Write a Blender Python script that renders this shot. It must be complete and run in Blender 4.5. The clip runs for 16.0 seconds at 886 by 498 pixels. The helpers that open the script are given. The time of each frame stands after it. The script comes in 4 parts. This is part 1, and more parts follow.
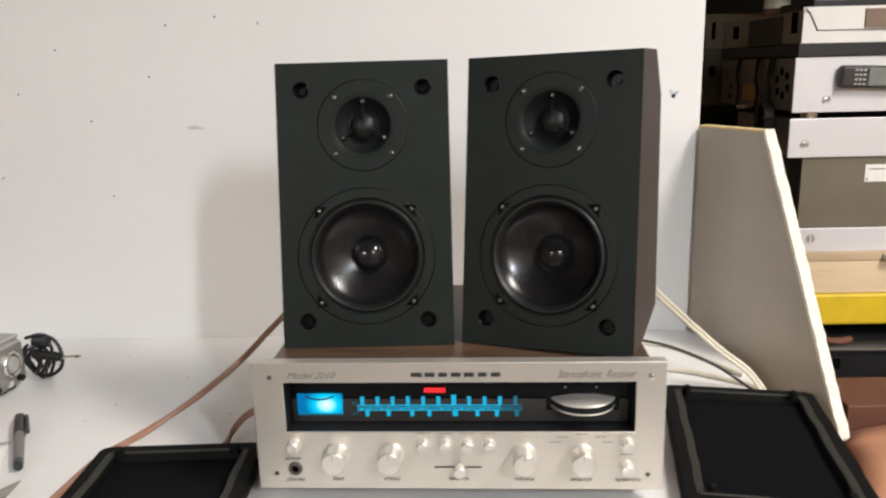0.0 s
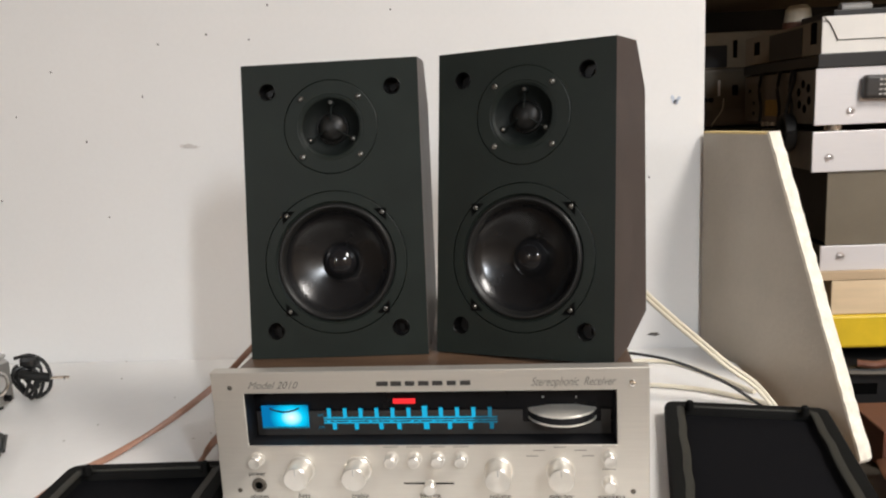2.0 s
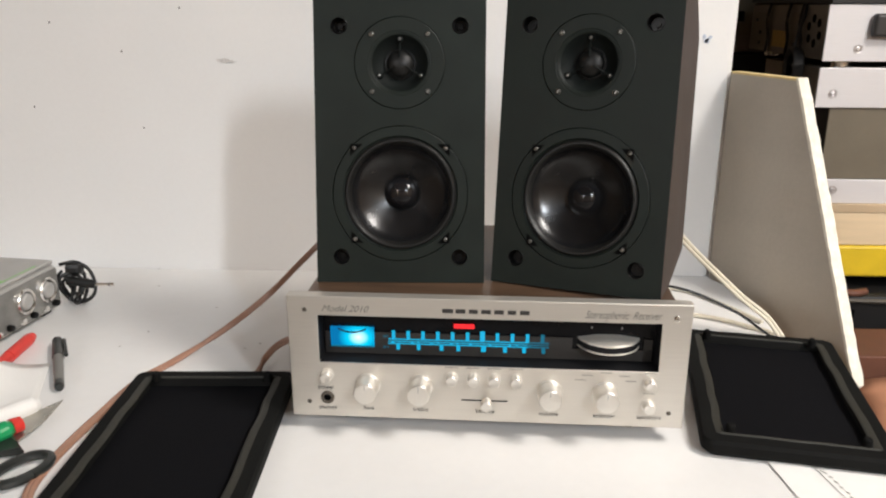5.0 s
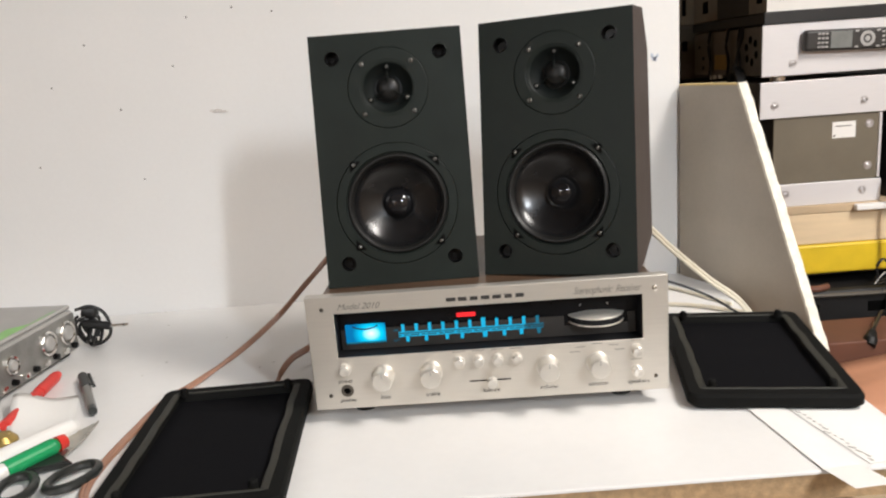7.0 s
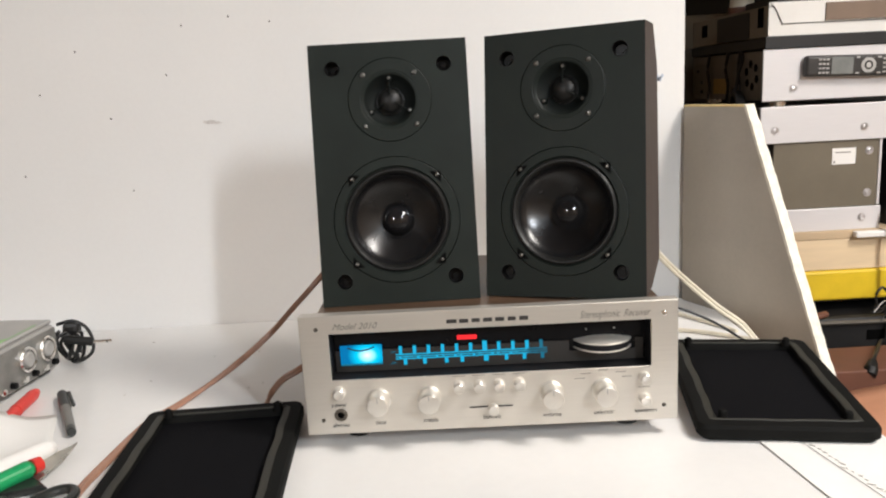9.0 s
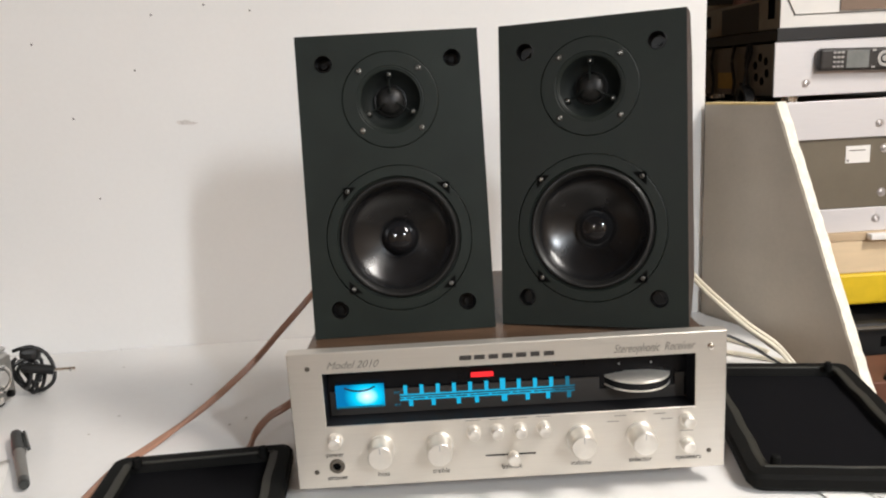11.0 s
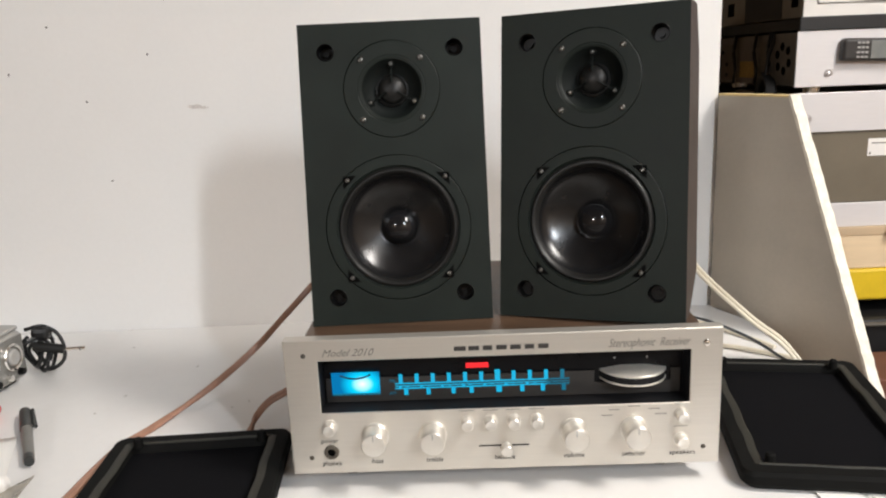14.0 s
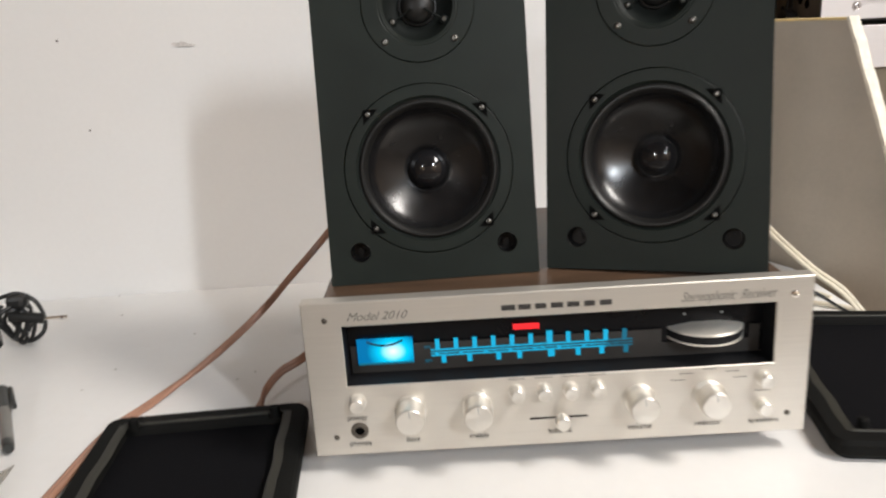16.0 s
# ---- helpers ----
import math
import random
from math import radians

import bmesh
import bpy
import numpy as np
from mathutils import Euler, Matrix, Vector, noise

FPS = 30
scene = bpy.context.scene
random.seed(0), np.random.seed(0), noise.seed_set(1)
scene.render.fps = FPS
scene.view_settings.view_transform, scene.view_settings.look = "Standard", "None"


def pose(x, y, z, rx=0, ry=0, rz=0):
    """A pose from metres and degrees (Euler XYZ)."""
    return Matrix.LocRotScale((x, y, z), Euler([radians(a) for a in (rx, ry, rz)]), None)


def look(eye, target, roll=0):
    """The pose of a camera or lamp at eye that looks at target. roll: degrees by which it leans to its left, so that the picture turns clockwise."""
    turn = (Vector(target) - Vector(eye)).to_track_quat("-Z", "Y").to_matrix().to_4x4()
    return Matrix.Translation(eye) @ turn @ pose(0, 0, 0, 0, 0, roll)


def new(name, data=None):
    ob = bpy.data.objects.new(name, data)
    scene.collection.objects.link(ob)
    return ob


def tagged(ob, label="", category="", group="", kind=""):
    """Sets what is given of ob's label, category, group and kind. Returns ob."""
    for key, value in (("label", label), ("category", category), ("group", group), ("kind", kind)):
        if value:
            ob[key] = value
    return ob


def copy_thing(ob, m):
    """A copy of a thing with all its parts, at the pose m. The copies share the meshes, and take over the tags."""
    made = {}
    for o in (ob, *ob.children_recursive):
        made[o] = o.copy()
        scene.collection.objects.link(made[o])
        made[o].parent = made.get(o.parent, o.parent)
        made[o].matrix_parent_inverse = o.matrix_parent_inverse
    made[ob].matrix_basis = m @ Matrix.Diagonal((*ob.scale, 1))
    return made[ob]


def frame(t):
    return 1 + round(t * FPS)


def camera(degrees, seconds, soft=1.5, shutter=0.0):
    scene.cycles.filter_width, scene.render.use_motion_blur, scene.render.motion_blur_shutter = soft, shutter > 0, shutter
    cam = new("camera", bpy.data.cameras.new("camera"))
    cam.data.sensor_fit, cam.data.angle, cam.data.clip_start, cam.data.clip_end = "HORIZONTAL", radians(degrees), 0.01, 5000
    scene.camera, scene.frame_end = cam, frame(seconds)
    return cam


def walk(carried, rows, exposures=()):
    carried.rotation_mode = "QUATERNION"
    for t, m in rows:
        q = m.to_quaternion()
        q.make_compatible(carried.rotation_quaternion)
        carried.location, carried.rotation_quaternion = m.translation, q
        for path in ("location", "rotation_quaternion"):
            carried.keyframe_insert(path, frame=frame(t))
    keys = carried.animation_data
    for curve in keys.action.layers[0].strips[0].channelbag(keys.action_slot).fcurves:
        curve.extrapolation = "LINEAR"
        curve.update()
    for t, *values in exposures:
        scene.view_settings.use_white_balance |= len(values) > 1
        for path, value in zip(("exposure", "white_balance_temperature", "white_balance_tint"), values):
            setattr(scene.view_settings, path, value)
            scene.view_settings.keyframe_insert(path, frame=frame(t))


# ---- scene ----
cam = camera(59.1, 16.0, soft=2.1, shutter=0.5)
PATH = [
    (0, (0.003, -0.65, 0.395), (-0.034, 1.298, -0.059), -1.3),
    (0.5, (0.039, -0.636, 0.388), (-0.056, 1.319, -0.022), -2.1),
    (0.8, (0.044, -0.619, 0.372), (-0.164, 1.329, -0.028), -2.6),
    (1, (0.042, -0.619, 0.377), (-0.144, 1.342, 0.028), -2.4),
    (1.5, (0.059, -0.616, 0.361), (-0.086, 1.351, 0.033), -2.3),
    (2, (0.066, -0.62, 0.354), (-0.076, 1.343, 0.0), -2.7),
    (2.5, (0.066, -0.618, 0.354), (-0.084, 1.341, -0.021), -1.9),
    (3, (0.068, -0.618, 0.355), (-0.112, 1.333, -0.051), -2.2),
    (3.5, (0.065, -0.619, 0.361), (-0.154, 1.32, -0.077), -1.6),
    (4, (0.046, -0.614, 0.365), (-0.173, 1.303, -0.161), -2.5),
    (4.5, (0.012, -0.634, 0.394), (-0.114, 1.271, -0.202), -0.8),
    (4.7, (-0.004, -0.644, 0.397), (-0.08, 1.261, -0.207), 0.5),
    (6.8, (-0.042, -0.774, 0.369), (0.014, 1.171, -0.097), -3.3),
    (7, (-0.044, -0.762, 0.36), (-0.033, 1.186, -0.094), -4.2),
    (7.2, (-0.047, -0.742, 0.348), (-0.037, 1.203, -0.117), -4.3),
    (7.5, (-0.05, -0.743, 0.346), (0.02, 1.203, -0.113), -3.4),
    (8, (-0.049, -0.739, 0.349), (0.015, 1.219, -0.053), -3.2),
    (8.5, (-0.053, -0.736, 0.35), (0.0, 1.222, -0.05), -3.1),
    (9, (-0.056, -0.729, 0.352), (-0.014, 1.229, -0.053), -2.9),
    (11.3, (-0.083, -0.608, 0.359), (0.014, 1.342, -0.074), -2.7),
    (11.5, (-0.086, -0.604, 0.36), (0.016, 1.344, -0.08), -2.5),
    (12, (-0.078, -0.597, 0.363), (0.003, 1.349, -0.089), -1.8),
    (12.5, (-0.073, -0.596, 0.364), (-0.014, 1.351, -0.091), -1.7),
    (13, (-0.068, -0.597, 0.361), (-0.022, 1.348, -0.104), -1.8),
    (13.5, (-0.062, -0.602, 0.365), (-0.034, 1.342, -0.106), -1.9),
    (14, (-0.054, -0.619, 0.363), (-0.03, 1.327, -0.1), -2.3),
    (14.5, (-0.052, -0.641, 0.361), (-0.031, 1.306, -0.097), -2.1),
    (15, (-0.049, -0.656, 0.34), (-0.036, 1.289, -0.127), -2.4),
    (15.4, (-0.061, -0.621, 0.341), (-0.029, 1.309, -0.181), -1.7),
    (15.5, (-0.065, -0.614, 0.341), (-0.037, 1.312, -0.195), -1.8),
    (16, (-0.096, -0.524, 0.331), (-0.038, 1.393, -0.235), -3.3),
]
walk(cam, [(t, look(eye, target, roll)) for t, eye, target, roll in PATH], [(0, -0.02), (1.5, -0.1), (2.5, -0.13), (3.5, -0.18), (4.5, -0.08), (7, 0.02), (9, 0.03), (11.5, 0), (14, 0), (16, -0.02)])

# ---- world, lamps, exposure ----
world = bpy.data.worlds.new("room_world")
scene.world = world
world.use_nodes = True
world.node_tree.nodes["Background"].inputs[0].default_value = (1.0, 0.86, 0.7, 1)
world.node_tree.nodes["Background"].inputs[1].default_value = 0.03


# ---- materials ----
def material(name, colour, rough=0.6, metal=0.0, vary=0.12, scale=40.0, bump=0.0, fine=400.0, coat=0.0, stretch=(1, 1, 1), spec=0.5, glow=None, glow_power=0.0):
    """A surface with broad stains, fine grain and relief."""
    m = bpy.data.materials.new(name)
    m.use_nodes = True
    nt = m.node_tree
    b = nt.nodes["Principled BSDF"]
    b.inputs["Roughness"].default_value = rough
    b.inputs["Metallic"].default_value = metal
    b.inputs["Coat Weight"].default_value = coat
    b.inputs["Specular IOR Level"].default_value = spec
    co = nt.nodes.new("ShaderNodeTexCoord")
    mp = nt.nodes.new("ShaderNodeMapping")
    mp.inputs["Scale"].default_value = stretch
    nt.links.new(co.outputs["Object"], mp.inputs["Vector"])
    broad = nt.nodes.new("ShaderNodeTexNoise")
    broad.inputs["Scale"].default_value = scale
    broad.inputs["Detail"].default_value = 5
    grain = nt.nodes.new("ShaderNodeTexNoise")
    grain.inputs["Scale"].default_value = fine
    grain.inputs["Detail"].default_value = 3
    for n in (broad, grain):
        nt.links.new(mp.outputs["Vector"], n.inputs["Vector"])
    mix = nt.nodes.new("ShaderNodeMath")
    mix.operation = "MULTIPLY_ADD"
    mix.inputs[1].default_value = 0.35
    nt.links.new(grain.outputs["Fac"], mix.inputs[0])
    nt.links.new(broad.outputs["Fac"], mix.inputs[2])
    ramp = nt.nodes.new("ShaderNodeValToRGB")
    ramp.color_ramp.elements[0].position, ramp.color_ramp.elements[1].position = 0.4, 0.95
    ramp.color_ramp.elements[0].color = (*[c * (1 - vary) for c in colour], 1)
    ramp.color_ramp.elements[1].color = (*[min(1, c * (1 + vary)) for c in colour], 1)
    nt.links.new(mix.outputs[0], ramp.inputs[0])
    nt.links.new(ramp.outputs[0], b.inputs["Base Color"])
    rr = nt.nodes.new("ShaderNodeMapRange")
    rr.inputs["To Min"].default_value, rr.inputs["To Max"].default_value = max(0.02, rough - 0.08), min(1, rough + 0.08)
    nt.links.new(broad.outputs["Fac"], rr.inputs["Value"])
    nt.links.new(rr.outputs[0], b.inputs["Roughness"])
    if bump:
        bp = nt.nodes.new("ShaderNodeBump")
        bp.inputs["Strength"].default_value = bump
        bp.inputs["Distance"].default_value = 0.001
        nt.links.new(grain.outputs["Fac"], bp.inputs["Height"])
        nt.links.new(bp.outputs[0], b.inputs["Normal"])
    if glow:
        b.inputs["Emission Color"].default_value = (*glow, 1)
        b.inputs["Emission Strength"].default_value = glow_power
    return m


wall_paint = material("wall_paint", (0.78, 0.77, 0.75), 0.55, vary=0.03, scale=3, bump=0.06, fine=160)
# tan chosen so the surrounding room throws back warm fill light
room_bounce_tan = material("room_bounce_tan", (0.215, 0.148, 0.092), 0.8, vary=0.1, scale=2)
floor_mat = material("concrete", (0.11, 0.09, 0.07), 0.8, vary=0.25, scale=4, bump=0.3)
laminate = material("white_laminate", (0.78, 0.765, 0.74), 0.32, vary=0.035, scale=9, bump=0.03, fine=90)
chipboard = material("chipboard", (0.42, 0.28, 0.15), 0.8, vary=0.3, scale=120, bump=0.4)
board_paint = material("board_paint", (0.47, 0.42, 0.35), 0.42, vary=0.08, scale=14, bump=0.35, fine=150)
raw_edge = material("raw_board_edge", (0.78, 0.73, 0.62), 0.85, vary=0.18, scale=90, bump=0.6, fine=260)
yellow_edge = material("pine_edge", (0.75, 0.58, 0.28), 0.7, vary=0.15, scale=60)
baffle_black = material("black_vinyl", (0.0080, 0.0119, 0.0093), 0.48, vary=0.25, scale=30, bump=0.12, fine=1500, spec=0.23)
cabinet_brown = material("dark_walnut_vinyl", (0.058, 0.045, 0.04), 0.5, vary=0.25, scale=25, stretch=(12, 1, 1), bump=0.1)
driver_black = material("driver_plastic", (0.0075, 0.0095, 0.0088), 0.6, vary=0.2, scale=60, bump=0.05, spec=0.1)
cone_black = material("glossy_cone", (0.007, 0.007, 0.0075), 0.25, vary=0.3, scale=70, bump=0.03, fine=500, spec=0.55)
rubber = material("rubber", (0.010, 0.010, 0.0095), 0.42, vary=0.2, scale=60, spec=0.3)
void_black = material("deep_black", (0.002, 0.002, 0.002), 0.8, vary=0.2, spec=0.04)
dust_cap_mat = material("dust_cap_gloss", (0.01, 0.01, 0.011), 0.12, vary=0.2, scale=90, bump=0.05, fine=160)
screw_steel = material("screw_steel", (0.2, 0.195, 0.18), 0.38, metal=1, vary=0.2, scale=300)
socket_rubber = material("socket_plastic", (0.004, 0.004, 0.004), 0.35, vary=0.2, spec=0.18)
brushed = material("brushed_aluminium", (0.635, 0.6, 0.54), 0.42, metal=0.7, vary=0.05, scale=20, stretch=(1, 60, 60), bump=0.05)
knob_alu = material("turned_aluminium", (0.76, 0.73, 0.67), 0.34, metal=0.75, vary=0.06, scale=60)
wheel_alu = material("satin_wheel_rim", (0.8, 0.76, 0.68), 0.36, metal=0.55, vary=0.08, scale=60)
spun_face = material("spun_aluminium_face", (0.78, 0.75, 0.69), 0.3, metal=0.9, vary=0.05, scale=60)
spun_tangent = spun_face.node_tree.nodes.new("ShaderNodeTangent")
spun_tangent.direction_type, spun_tangent.axis = "RADIAL", "Y"
spun_bsdf = spun_face.node_tree.nodes["Principled BSDF"]
spun_face.node_tree.links.new(spun_tangent.outputs[0], spun_bsdf.inputs["Tangent"])
spun_bsdf.inputs["Anisotropic"].default_value = 0.8
chrome = material("chrome", (0.88, 0.86, 0.82), 0.18, metal=1, vary=0.08, scale=60)
wood_top = material("walnut_cabinet", (0.085, 0.05, 0.03), 0.38, vary=0.4, scale=14, stretch=(1, 9, 9), bump=0.08)
dial_black = material("smoked_dial", (0.006, 0.006, 0.007), 0.2, vary=0.2, spec=0.2)
# grey tone paints the reflection in the smoked dial glass
glass_sheen_grey = material("painted_glass_sheen", (0.03, 0.028, 0.026), 0.45, vary=0.15, scale=40)
bolt_silver = material("silver_bolt", (0.62, 0.6, 0.6), 0.3, metal=0.8, vary=0.1, scale=200)
ledge_black = material("dial_ledge", (0.012, 0.012, 0.013), 0.45, vary=0.2, spec=0.12)
ink = material("ink", (0.03, 0.027, 0.024), 0.6, vary=0.1)
grey_ink = material("engraved_grey", (0.2, 0.185, 0.16), 0.5, vary=0.1)
dial_blue = material("lit_dial_print", (0.0, 0.12, 0.2), 0.5, vary=0.05, glow=(0.0, 0.44, 0.72), glow_power=0.85)
dial_dim = material("dim_dial_print", (0.0, 0.1, 0.16), 0.5, vary=0.05, glow=(0.0, 0.25, 0.42), glow_power=0.35)
meter_ink = material("meter_ink", (0.0, 0.03, 0.06), 0.6, vary=0.1)
red_lamp = material("red_indicator", (0.4, 0.01, 0.01), 0.4, vary=0.05, glow=(1.0, 0.02, 0.03), glow_power=0.9)
grille_foam = material("grille_frame", (0.0055, 0.0055, 0.005), 0.75, vary=0.3, scale=40, bump=0.15, spec=0.12)
grille_bead = material("glue_bead", (0.022, 0.021, 0.015), 0.6, vary=0.4, scale=80, bump=0.3)
grille_cloth = material("grille_cloth", (0.0035, 0.0035, 0.0045), 0.85, vary=0.2, scale=20, bump=0.3, fine=1800, spec=0.1)
copper_wire = material("brown_speaker_wire", (0.36, 0.19, 0.125), 0.4, vary=0.12, scale=60)
white_wire = material("cream_wire", (0.72, 0.66, 0.53), 0.45, vary=0.08, scale=60)
black_wire = material("black_wire", (0.012, 0.012, 0.012), 0.4, vary=0.2)
paper = material("paper", (0.82, 0.8, 0.76), 0.75, vary=0.04, scale=20)
mixer_grey = material("mixer_grey", (0.36, 0.35, 0.33), 0.45, vary=0.12, scale=25, bump=0.08)
mixer_face = material("mixer_face", (0.22, 0.215, 0.2), 0.4, metal=0.3, vary=0.2, scale=50)
green_print = material("green_print", (0.25, 0.5, 0.17), 0.5, vary=0.15, scale=60)
red_plastic = material("red_plastic", (0.62, 0.035, 0.025), 0.35, vary=0.1)
green_plastic = material("green_plastic", (0.01, 0.3, 0.1), 0.35, vary=0.1)
white_plastic = material("white_plastic", (0.78, 0.76, 0.72), 0.35, vary=0.05)
marker_grey = material("marker_grey", (0.16, 0.155, 0.14), 0.4, vary=0.15)
marker_cap = material("marker_cap", (0.02, 0.022, 0.02), 0.35, vary=0.2)
blade_steel = material("blade_steel", (0.45, 0.43, 0.38), 0.28, metal=0.9, vary=0.2, scale=40)
brass = material("brass", (0.5, 0.36, 0.12), 0.3, metal=0.9, vary=0.2)
silver_panel = material("silver_fascia", (0.72, 0.7, 0.7), 0.45, metal=0.25, vary=0.04, scale=20, stretch=(1, 40, 40))
bronze_case = material("bronze_grey_case", (0.17, 0.145, 0.105), 0.5, metal=0.2, vary=0.1, scale=12)
dark_case = material("dark_metal_case", (0.085, 0.073, 0.058), 0.5, metal=0.3, vary=0.3, scale=14)
amp_side = material("bronzed_steel_case", (0.19, 0.165, 0.13), 0.45, metal=0.2, vary=0.3, scale=14)
black_case = material("black_case", (0.01, 0.0095, 0.0095), 0.5, vary=0.3, scale=12)
kraft = material("kraft_carton", (0.3, 0.25, 0.18), 0.8, vary=0.12, scale=25, bump=0.15)
white_carton = material("white_carton", (0.75, 0.73, 0.69), 0.65, vary=0.05, scale=12)
brown_flap = material("brown_card", (0.2, 0.14, 0.1), 0.7, vary=0.12, scale=25)
cream_wood = material("cream_wood", (0.72, 0.56, 0.36), 0.6, vary=0.08, scale=8, stretch=(1, 8, 8))
tan_wood = material("tan_wood", (0.55, 0.41, 0.26), 0.6, vary=0.12, scale=8, stretch=(1, 8, 8))
yellow_plastic = material("yellow_plastic", (0.72, 0.5, 0.02), 0.45, vary=0.1, scale=20)
orange_card = material("orange_card", (0.14, 0.055, 0.032), 0.6, vary=0.2, scale=14)
peach_paper = material("peach_paper", (0.55, 0.26, 0.15), 0.7, vary=0.08, scale=20)
amber_film = material("amber_film", (0.55, 0.26, 0.02), 0.25, vary=0.2, scale=30)
lilac_bag = material("lilac_bag", (0.42, 0.33, 0.35), 0.35, vary=0.25, scale=40)
yellow_label = material("yellow_label", (0.5, 0.33, 0.08), 0.6, vary=0.2, scale=120)
remote_black = material("remote_black", (0.035, 0.032, 0.03), 0.4, vary=0.15)
remote_screen = material("remote_screen", (0.2, 0.21, 0.2), 0.25, vary=0.15)
key_grey = material("key_grey", (0.42, 0.41, 0.39), 0.4, vary=0.1)
smudge_mat = material("wall_smudge", (0.6, 0.57, 0.54), 0.7, vary=0.2, scale=200)
blue_scuff = material("blue_scuff", (0.5, 0.56, 0.65), 0.6, vary=0.4, scale=300)
speck_mat = material("dark_speck", (0.1, 0.09, 0.08), 0.7, vary=0.3)
bench_speck_mat = material("faint_speck", (0.48, 0.45, 0.41), 0.7, vary=0.3)
tube_glow = material("lamp_tube", (0.9, 0.9, 0.9), 0.5, vary=0.01, glow=(1, 0.95, 0.88), glow_power=3.0)


# ---- building helpers ----
def link(name, bm, mat, parent=None, label="", smooth=False):
    me = bpy.data.meshes.new(name)
    bmesh.ops.recalc_face_normals(bm, faces=bm.faces)
    if smooth:
        for f in bm.faces:
            f.smooth = True
    bm.to_mesh(me)
    bm.free()
    if smooth:
        me.set_sharp_from_angle(angle=radians(28))
    me.materials.append(mat)
    ob = new(name, me)
    if parent:
        ob.parent = parent
    if label:
        tagged(ob, label)
    return ob


def part(name, bm, mat, parent, label="", smooth=False):
    return link(name, bm, mat, parent, label, smooth)


def thing(name, m, label, category, group="", kind=""):
    ob = new(name)
    ob.empty_display_size = 0.02
    ob.matrix_world = m
    return tagged(ob, label, category, group, kind)


def box(x0, x1, y0, y1, z0, z1, bevel=0.0, bm=None, segments=2):
    bm2 = bmesh.new()
    bmesh.ops.create_cube(bm2, size=1)
    for v in bm2.verts:
        v.co = ((x0 + x1) / 2 + v.co.x * (x1 - x0), (y0 + y1) / 2 + v.co.y * (y1 - y0), (z0 + z1) / 2 + v.co.z * (z1 - z0))
    if bevel:
        bmesh.ops.bevel(bm2, geom=bm2.edges[:], offset=bevel, segments=segments, profile=0.5, affect="EDGES")
    if bm is None:
        return bm2
    return merge(bm, bm2)


def merge(bm, other, m=None):
    me = bpy.data.meshes.new("tmp")
    other.to_mesh(me)
    other.free()
    if m is not None:
        me.transform(m)
    bm.from_mesh(me)
    bpy.data.meshes.remove(me)
    return bm


def lathe(profile, steps=40, m=None):
    """A turned form: profile rows of radius and place along -y (forward is negative y)."""
    bm = bmesh.new()
    rings = []
    for r, d in profile:
        if r < 1e-6:
            rings.append([bm.verts.new((0, d, 0))])
        else:
            rings.append([bm.verts.new((r * math.cos(a), d, r * math.sin(a))) for a in (2 * math.pi * k / steps for k in range(steps))])
    for a, b in zip(rings, rings[1:]):
        for k in range(steps):
            n = (k + 1) % steps
            if len(a) == 1 and len(b) == 1:
                continue
            if len(a) == 1:
                bm.faces.new((a[0], b[k], b[n]))
            elif len(b) == 1:
                bm.faces.new((a[k], b[0], a[n]))
            else:
                bm.faces.new((a[k], b[k], b[n], a[n]))
    if m is not None:
        bm.transform(m)
    return bm


def disc(r, d0, d1, x=0.0, z=0.0, bevel=0.0, steps=28):
    """A round boss that stands from d0 (back) forward to d1, at x, z."""
    return lathe([(0, d0), (r, d0), (r, d1 + bevel), (r - bevel, d1), (0, d1)], steps, Matrix.Translation((x, 0, z)))


def curve_points(points, n=10):
    pts = [Vector(p) for p in points]
    pts = [pts[0] * 2 - pts[1]] + pts + [pts[-1] * 2 - pts[-2]]
    out = []
    for i in range(1, len(pts) - 2):
        for k in range(n):
            t = k / n
            a, b, c, d = pts[i - 1 : i + 3]
            out.append(0.5 * ((2 * b) + (c - a) * t + (2 * a - 5 * b + 4 * c - d) * t * t + (3 * b - a - 3 * c + d) * t ** 3))
    out.append(pts[-2])
    return out


def sweep(points, rx, ry=None, steps=8, n=10, up=(0, 0, 1)):
    """A cord along a smooth line; rx across, ry along up."""
    ry = ry or rx
    pts = curve_points(points, n)
    bm = bmesh.new()
    rings = []
    for i, p in enumerate(pts):
        t = (pts[min(i + 1, len(pts) - 1)] - pts[max(i - 1, 0)]).normalized()
        side = t.cross(Vector(up))
        if side.length < 0.05:
            side = t.cross(Vector((1, 0, 0)))
        side.normalize()
        top = side.cross(t).normalized()
        rings.append([bm.verts.new(p + side * rx * math.cos(a) + top * ry * math.sin(a)) for a in (2 * math.pi * k / steps for k in range(steps))])
    for a, b in zip(rings, rings[1:]):
        for k in range(steps):
            bm.faces.new((a[k], b[k], b[(k + 1) % steps], a[(k + 1) % steps]))
    bm.faces.new(rings[0][::-1])
    bm.faces.new(rings[-1])
    return bm


def prism(profile, x0, x1, ends=True):
    """A form with a (y, z) profile drawn along x."""
    bm = bmesh.new()
    a = [bm.verts.new((x0, y, z)) for y, z in profile]
    b = [bm.verts.new((x1, y, z)) for y, z in profile]
    for k in range(len(profile)):
        n = (k + 1) % len(profile)
        bm.faces.new((a[k], a[n], b[n], b[k]))
    if ends:
        bm.faces.new(a[::-1])
        bm.faces.new(b)
    return bm


